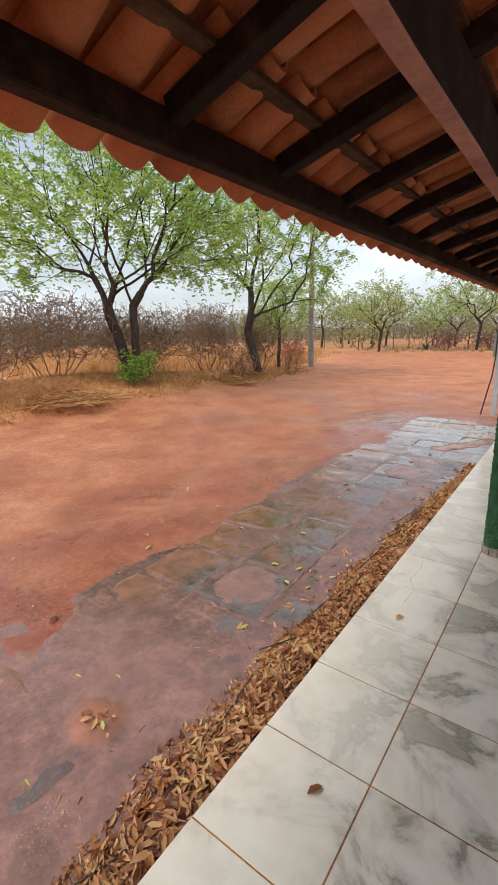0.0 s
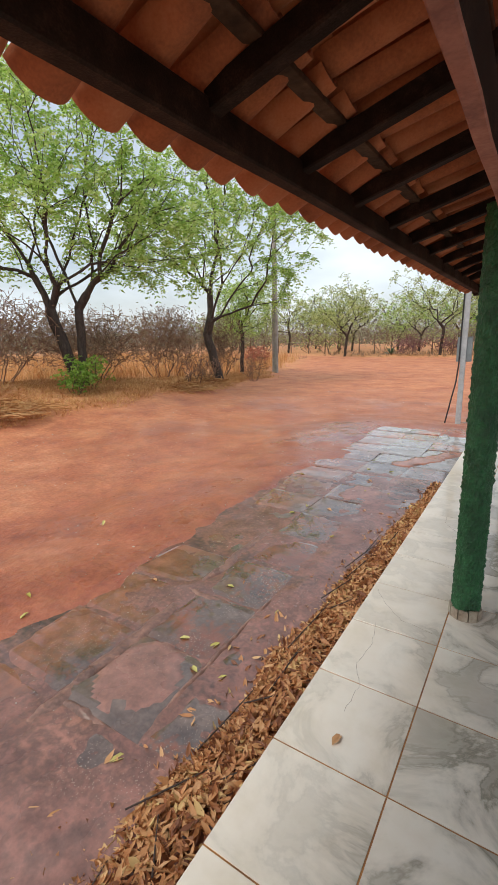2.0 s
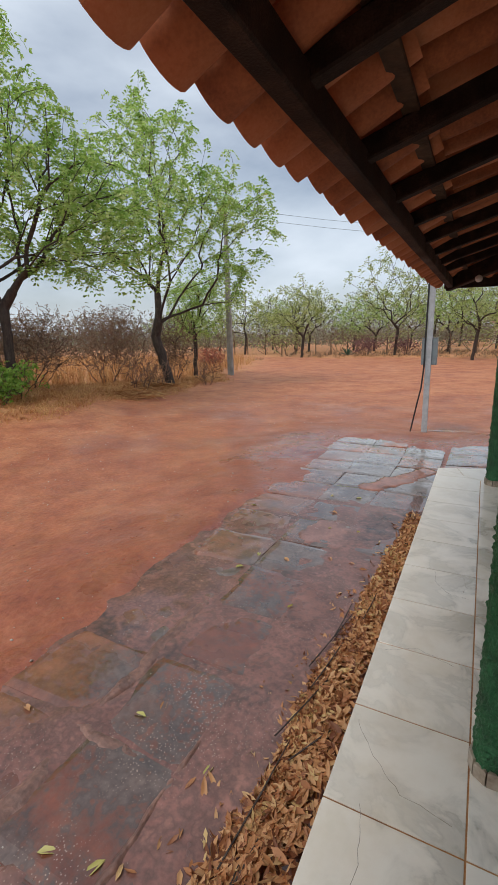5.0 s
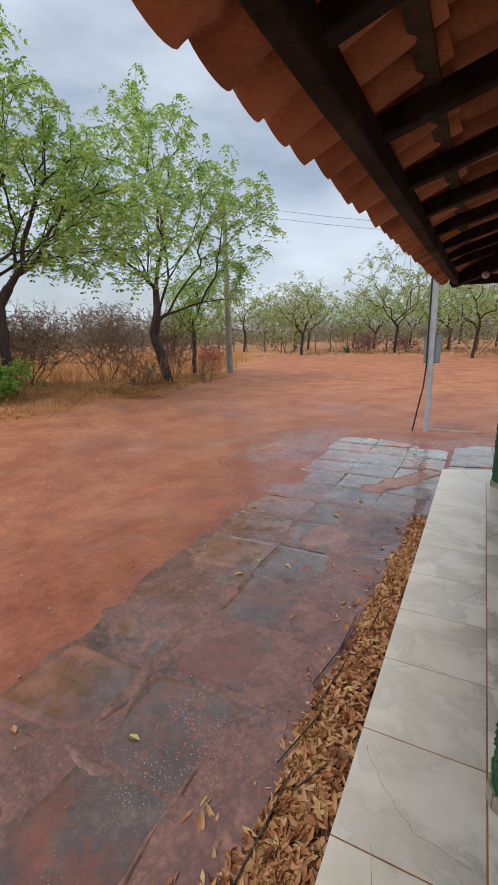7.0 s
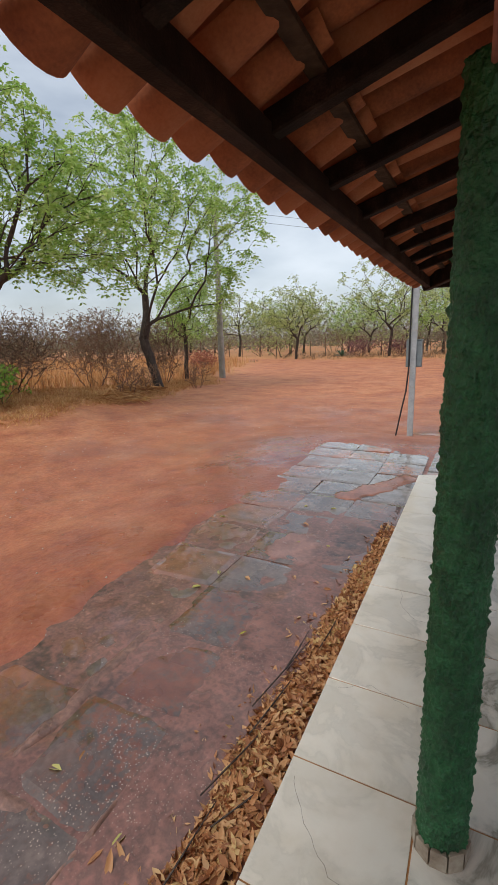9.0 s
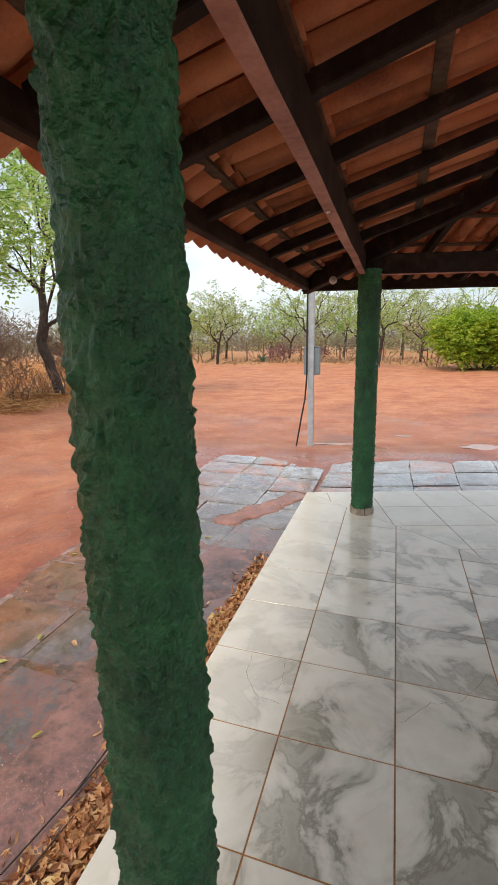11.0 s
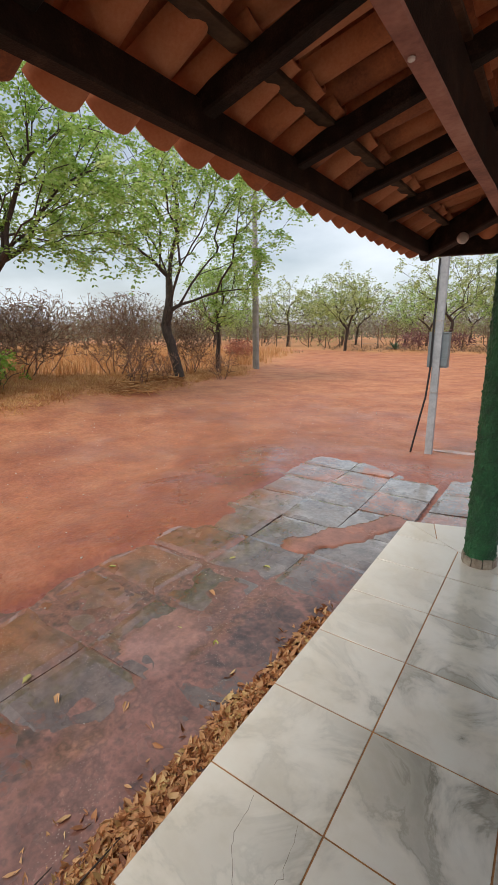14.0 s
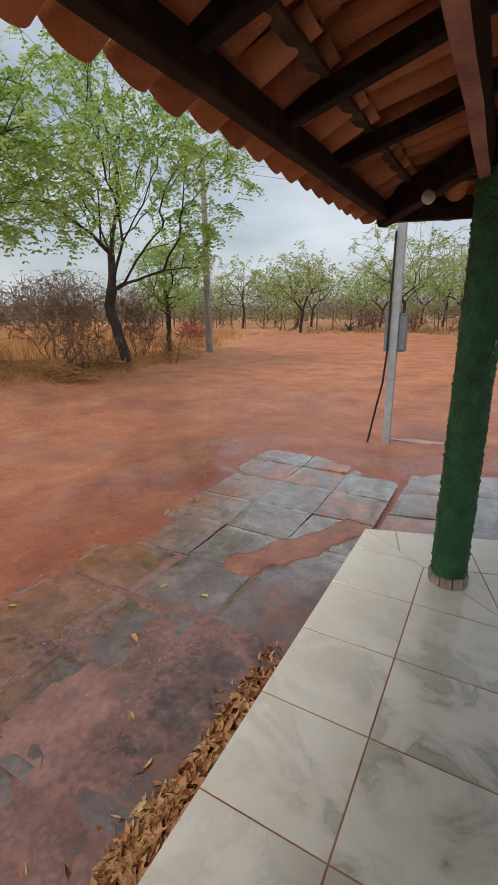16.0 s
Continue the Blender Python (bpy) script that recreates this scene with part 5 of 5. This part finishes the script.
def paving():
    rng = random.Random(14)

    def strip(lines_a, offs, place, bias):
        grid = {}
        for i, a in enumerate(lines_a):
            for j, o in enumerate(offs):
                edge = j == len(offs) - 1
                ja = rng.uniform(-.022, .022)
                jo = 0 if j == 0 else rng.uniform(-.022, .022) + (rng.uniform(-.06, .12) if edge else 0)
                grid[i, j] = (a + ja, o + jo)
        for i in range(len(lines_a) - 1):
            for j in range(len(offs) - 1):
                quad = [grid[i, j], grid[i + 1, j], grid[i + 1, j + 1], grid[i, j + 1]]
                cx, cy = sum(q[0] for q in quad) / 4, sum(q[1] for q in quad) / 4
                m = place(cx, cy)
                top = -.118 + bias(m[0], m[1]) + rng.uniform(-.004, .004)
                tx, ty = rng.uniform(-.014, .014), rng.uniform(-.014, .014)
                bm, k = bmesh.new(), 10
                rows = []
                for r in range(k + 1):
                    row = []
                    for c in range(k + 1):
                        f, g = r / k, c / k
                        p = [quad[0][q] * (1 - f) * (1 - g) + quad[1][q] * f * (1 - g) + quad[2][q] * f * g + quad[3][q] * (1 - f) * g for q in (0, 1)]
                        if r in (0, k) or c in (0, k):
                            L = math.hypot(cx - p[0], cy - p[1])
                            p = [p[0] + (cx - p[0]) / L * .004 + .006 * wob(p[0], p[1], 9, i), p[1] + (cy - p[1]) / L * .004 + .006 * wob(p[0], p[1], 9, j + 3)]
                        x, y = place(*p)[:2]
                        z = top + tx * (x - m[0]) + ty * (y - m[1]) + .005 * wob(x, y, 1.7, 11) + .004 * wob(x, y, 6, 12) + .0015 * wob(x, y, 25, 13)
                        if r in (0, k) or c in (0, k):
                            z -= .007
                        row.append(bm.verts.new((x, y, z)))
                    rows.append(row)
                for r in range(k):
                    for c in range(k):
                        bm.faces.new((rows[r][c], rows[r + 1][c], rows[r + 1][c + 1], rows[r][c + 1]))
                rim = [rows[r][0] for r in range(k)] + [rows[k][c] for c in range(k)] + [rows[r][k] for r in range(k, 0, -1)] + [rows[0][c] for c in range(k, 0, -1)]
                low = [bm.verts.new((v.co.x, v.co.y, -.2)) for v in rim]
                for q in range(len(rim)):
                    w = (q + 1) % len(rim)
                    bm.faces.new((rim[q], rim[w], low[w], low[q]))
                part("slab", bm, M_CONCRETE, pavement)

    strip(np.arange(-8.325, 2.2, .525), (.005, .53, 1.065, 1.66), lambda a, o: (-o, a), lambda x, y: .006)
    strip(np.arange(.03, 5.6, .53), (.005, .53, 1.06, 1.62), lambda a, o: (a, C.y + a * math.tan(A2) + o / math.cos(A2)), lambda x, y: .004)


paving()


def mud_streak(p0, p1, width, seed):
    """A low uneven ridge of mud pressed out of the joint between two slabs."""
    a, b = Vector(p0), Vector(p1)
    d = (b - a).normalized()
    w = Vector((-d.y, d.x))
    n, k = int((b - a).length / .02), 10
    bm, rows = bmesh.new(), []
    for i in range(n + 1):
        t = i / n
        fade = min(1, 6 * t, 6 * (1 - t)) ** .5
        row = []
        for j in range(k + 1):
            q = 2 * j / k - 1
            p = a.lerp(b, t) + w * (q * width / 2 * (1 + .5 * wob(i * .02, seed, 6)) + .03 * wob(i * .02, seed + 5, 4))
            z = -.13 + fade * (1 - q * q) * (.0235 + .015 * wob(p.x, p.y, 7, seed)) + .008 * wob(p.x, p.y, 22, seed) + .004 * wob(p.x, p.y, 60, seed)
            row.append(bm.verts.new((p.x, p.y, z)))
        rows.append(row)
    for r0, r1 in zip(rows, rows[1:]):
        for j in range(k):
            bm.faces.new((r0[j], r0[j + 1], r1[j + 1], r1[j]))
    bmesh.ops.recalc_face_normals(bm, faces=bm.faces)
    tagged(part("mud_ridge", bm, M_MUD, smooth=True), "low ridge of wet pinkish mud along a paving joint", "mud", "mud ridges", "structure")


for i, (p0, p1, w) in enumerate((((-1.03, -5.6), (-1.08, -4.1), .13), ((-1.1, -4.2), (-1.13, -2.85), .12), ((-1.16, -4.14), (-.66, -4.17), .1), ((-1.02, -5.2), (-.6, -5.19), .07), ((-.56, -5.1), (-.58, -3.8), .05))):
    mud_streak(p0, p1, w, i + 2)


def pebbles():
    rng = random.Random(33)
    vs, fs = [], []
    octa = ((1, 0, 0), (-1, 0, 0), (0, 1, 0), (0, -1, 0), (0, 0, .6), (0, 0, -.6))
    tri = ((0, 2, 4), (2, 1, 4), (1, 3, 4), (3, 0, 4), (2, 0, 5), (1, 2, 5), (3, 1, 5), (0, 3, 5))
    for i in range(2600):
        if i < 1500:
            y = rng.gauss(rng.choice((-1.2, -2.4, -4.0, -5.3)), .45)
            x = -rng.uniform(.35, 1.7)
        else:
            x, y = -rng.uniform(1.6, 7), rng.uniform(-8, 8)
        z = mud(x, y) if x < -1.6 else max(mud(x, y), -.117)
        r = rng.uniform(.002, .006) if i < 1500 else rng.uniform(.004, .013)
        m = pose(x, y, z + r * .3, rng.uniform(0, 90), 0, rng.uniform(0, 360))
        b = len(vs)
        vs += [tuple(m @ (Vector(o) * r * rng.uniform(.7, 1.3))) for o in octa]
        fs += [tuple(k + b for k in f) for f in tri]
    tagged(link("gravel", quick_mesh("gravel", vs, fs), M_PEBBLE), "scattered pale grit and pebbles on mud and paving", "gravel", kind="stuff")


pebbles()


def crack(points, width=0.0009):
    """A hairline crack across the floor tiles, a thin dirty line standing in the glaze."""
    rng = random.Random(int(points[0][1] * -100))
    pts = []
    for a, b in zip(points, points[1:]):
        for i in range(6):
            t = i / 6
            pts.append(Vector((a[0] + (b[0] - a[0]) * t + rng.uniform(-.006, .006), a[1] + (b[1] - a[1]) * t + rng.uniform(-.006, .006), 0)))
    bm = bmesh.new()
    rows = []
    for i, q in enumerate(pts):
        d = (pts[min(i + 1, len(pts) - 1)] - pts[max(i - 1, 0)]).normalized()
        n = Vector((-d.y, d.x, 0)) * width * rng.uniform(.5, 1.2)
        rows.append((bm.verts.new(q + n + Vector((0, 0, .0004))), bm.verts.new(q - n + Vector((0, 0, .0004)))))
    for a, b in zip(rows, rows[1:]):
        bm.faces.new((a[0], b[0], b[1], a[1]))
    part("crack", bm, M_CRACK, floor)


crack([(0.12, -4.02), (0.16, -4.2), (0.14, -4.38), (0.2, -4.52), (0.19, -4.72)])
crack([(0.03, -3.68), (0.12, -3.82), (0.24, -3.93), (0.44, -3.97)])
crack([(0.2, -2.27), (0.22, -2.42), (0.3, -2.52), (0.44, -2.55)])
crack([(0.37, -2.27), (0.4, -2.42), (0.37, -2.5)])
crack([(0.92, -2.5), (1.05, -2.35), (1.18, -2.3), (1.34, -2.05)])
crack([(0.05, -3.2), (0.2, -3.12), (0.4, -3.2)])
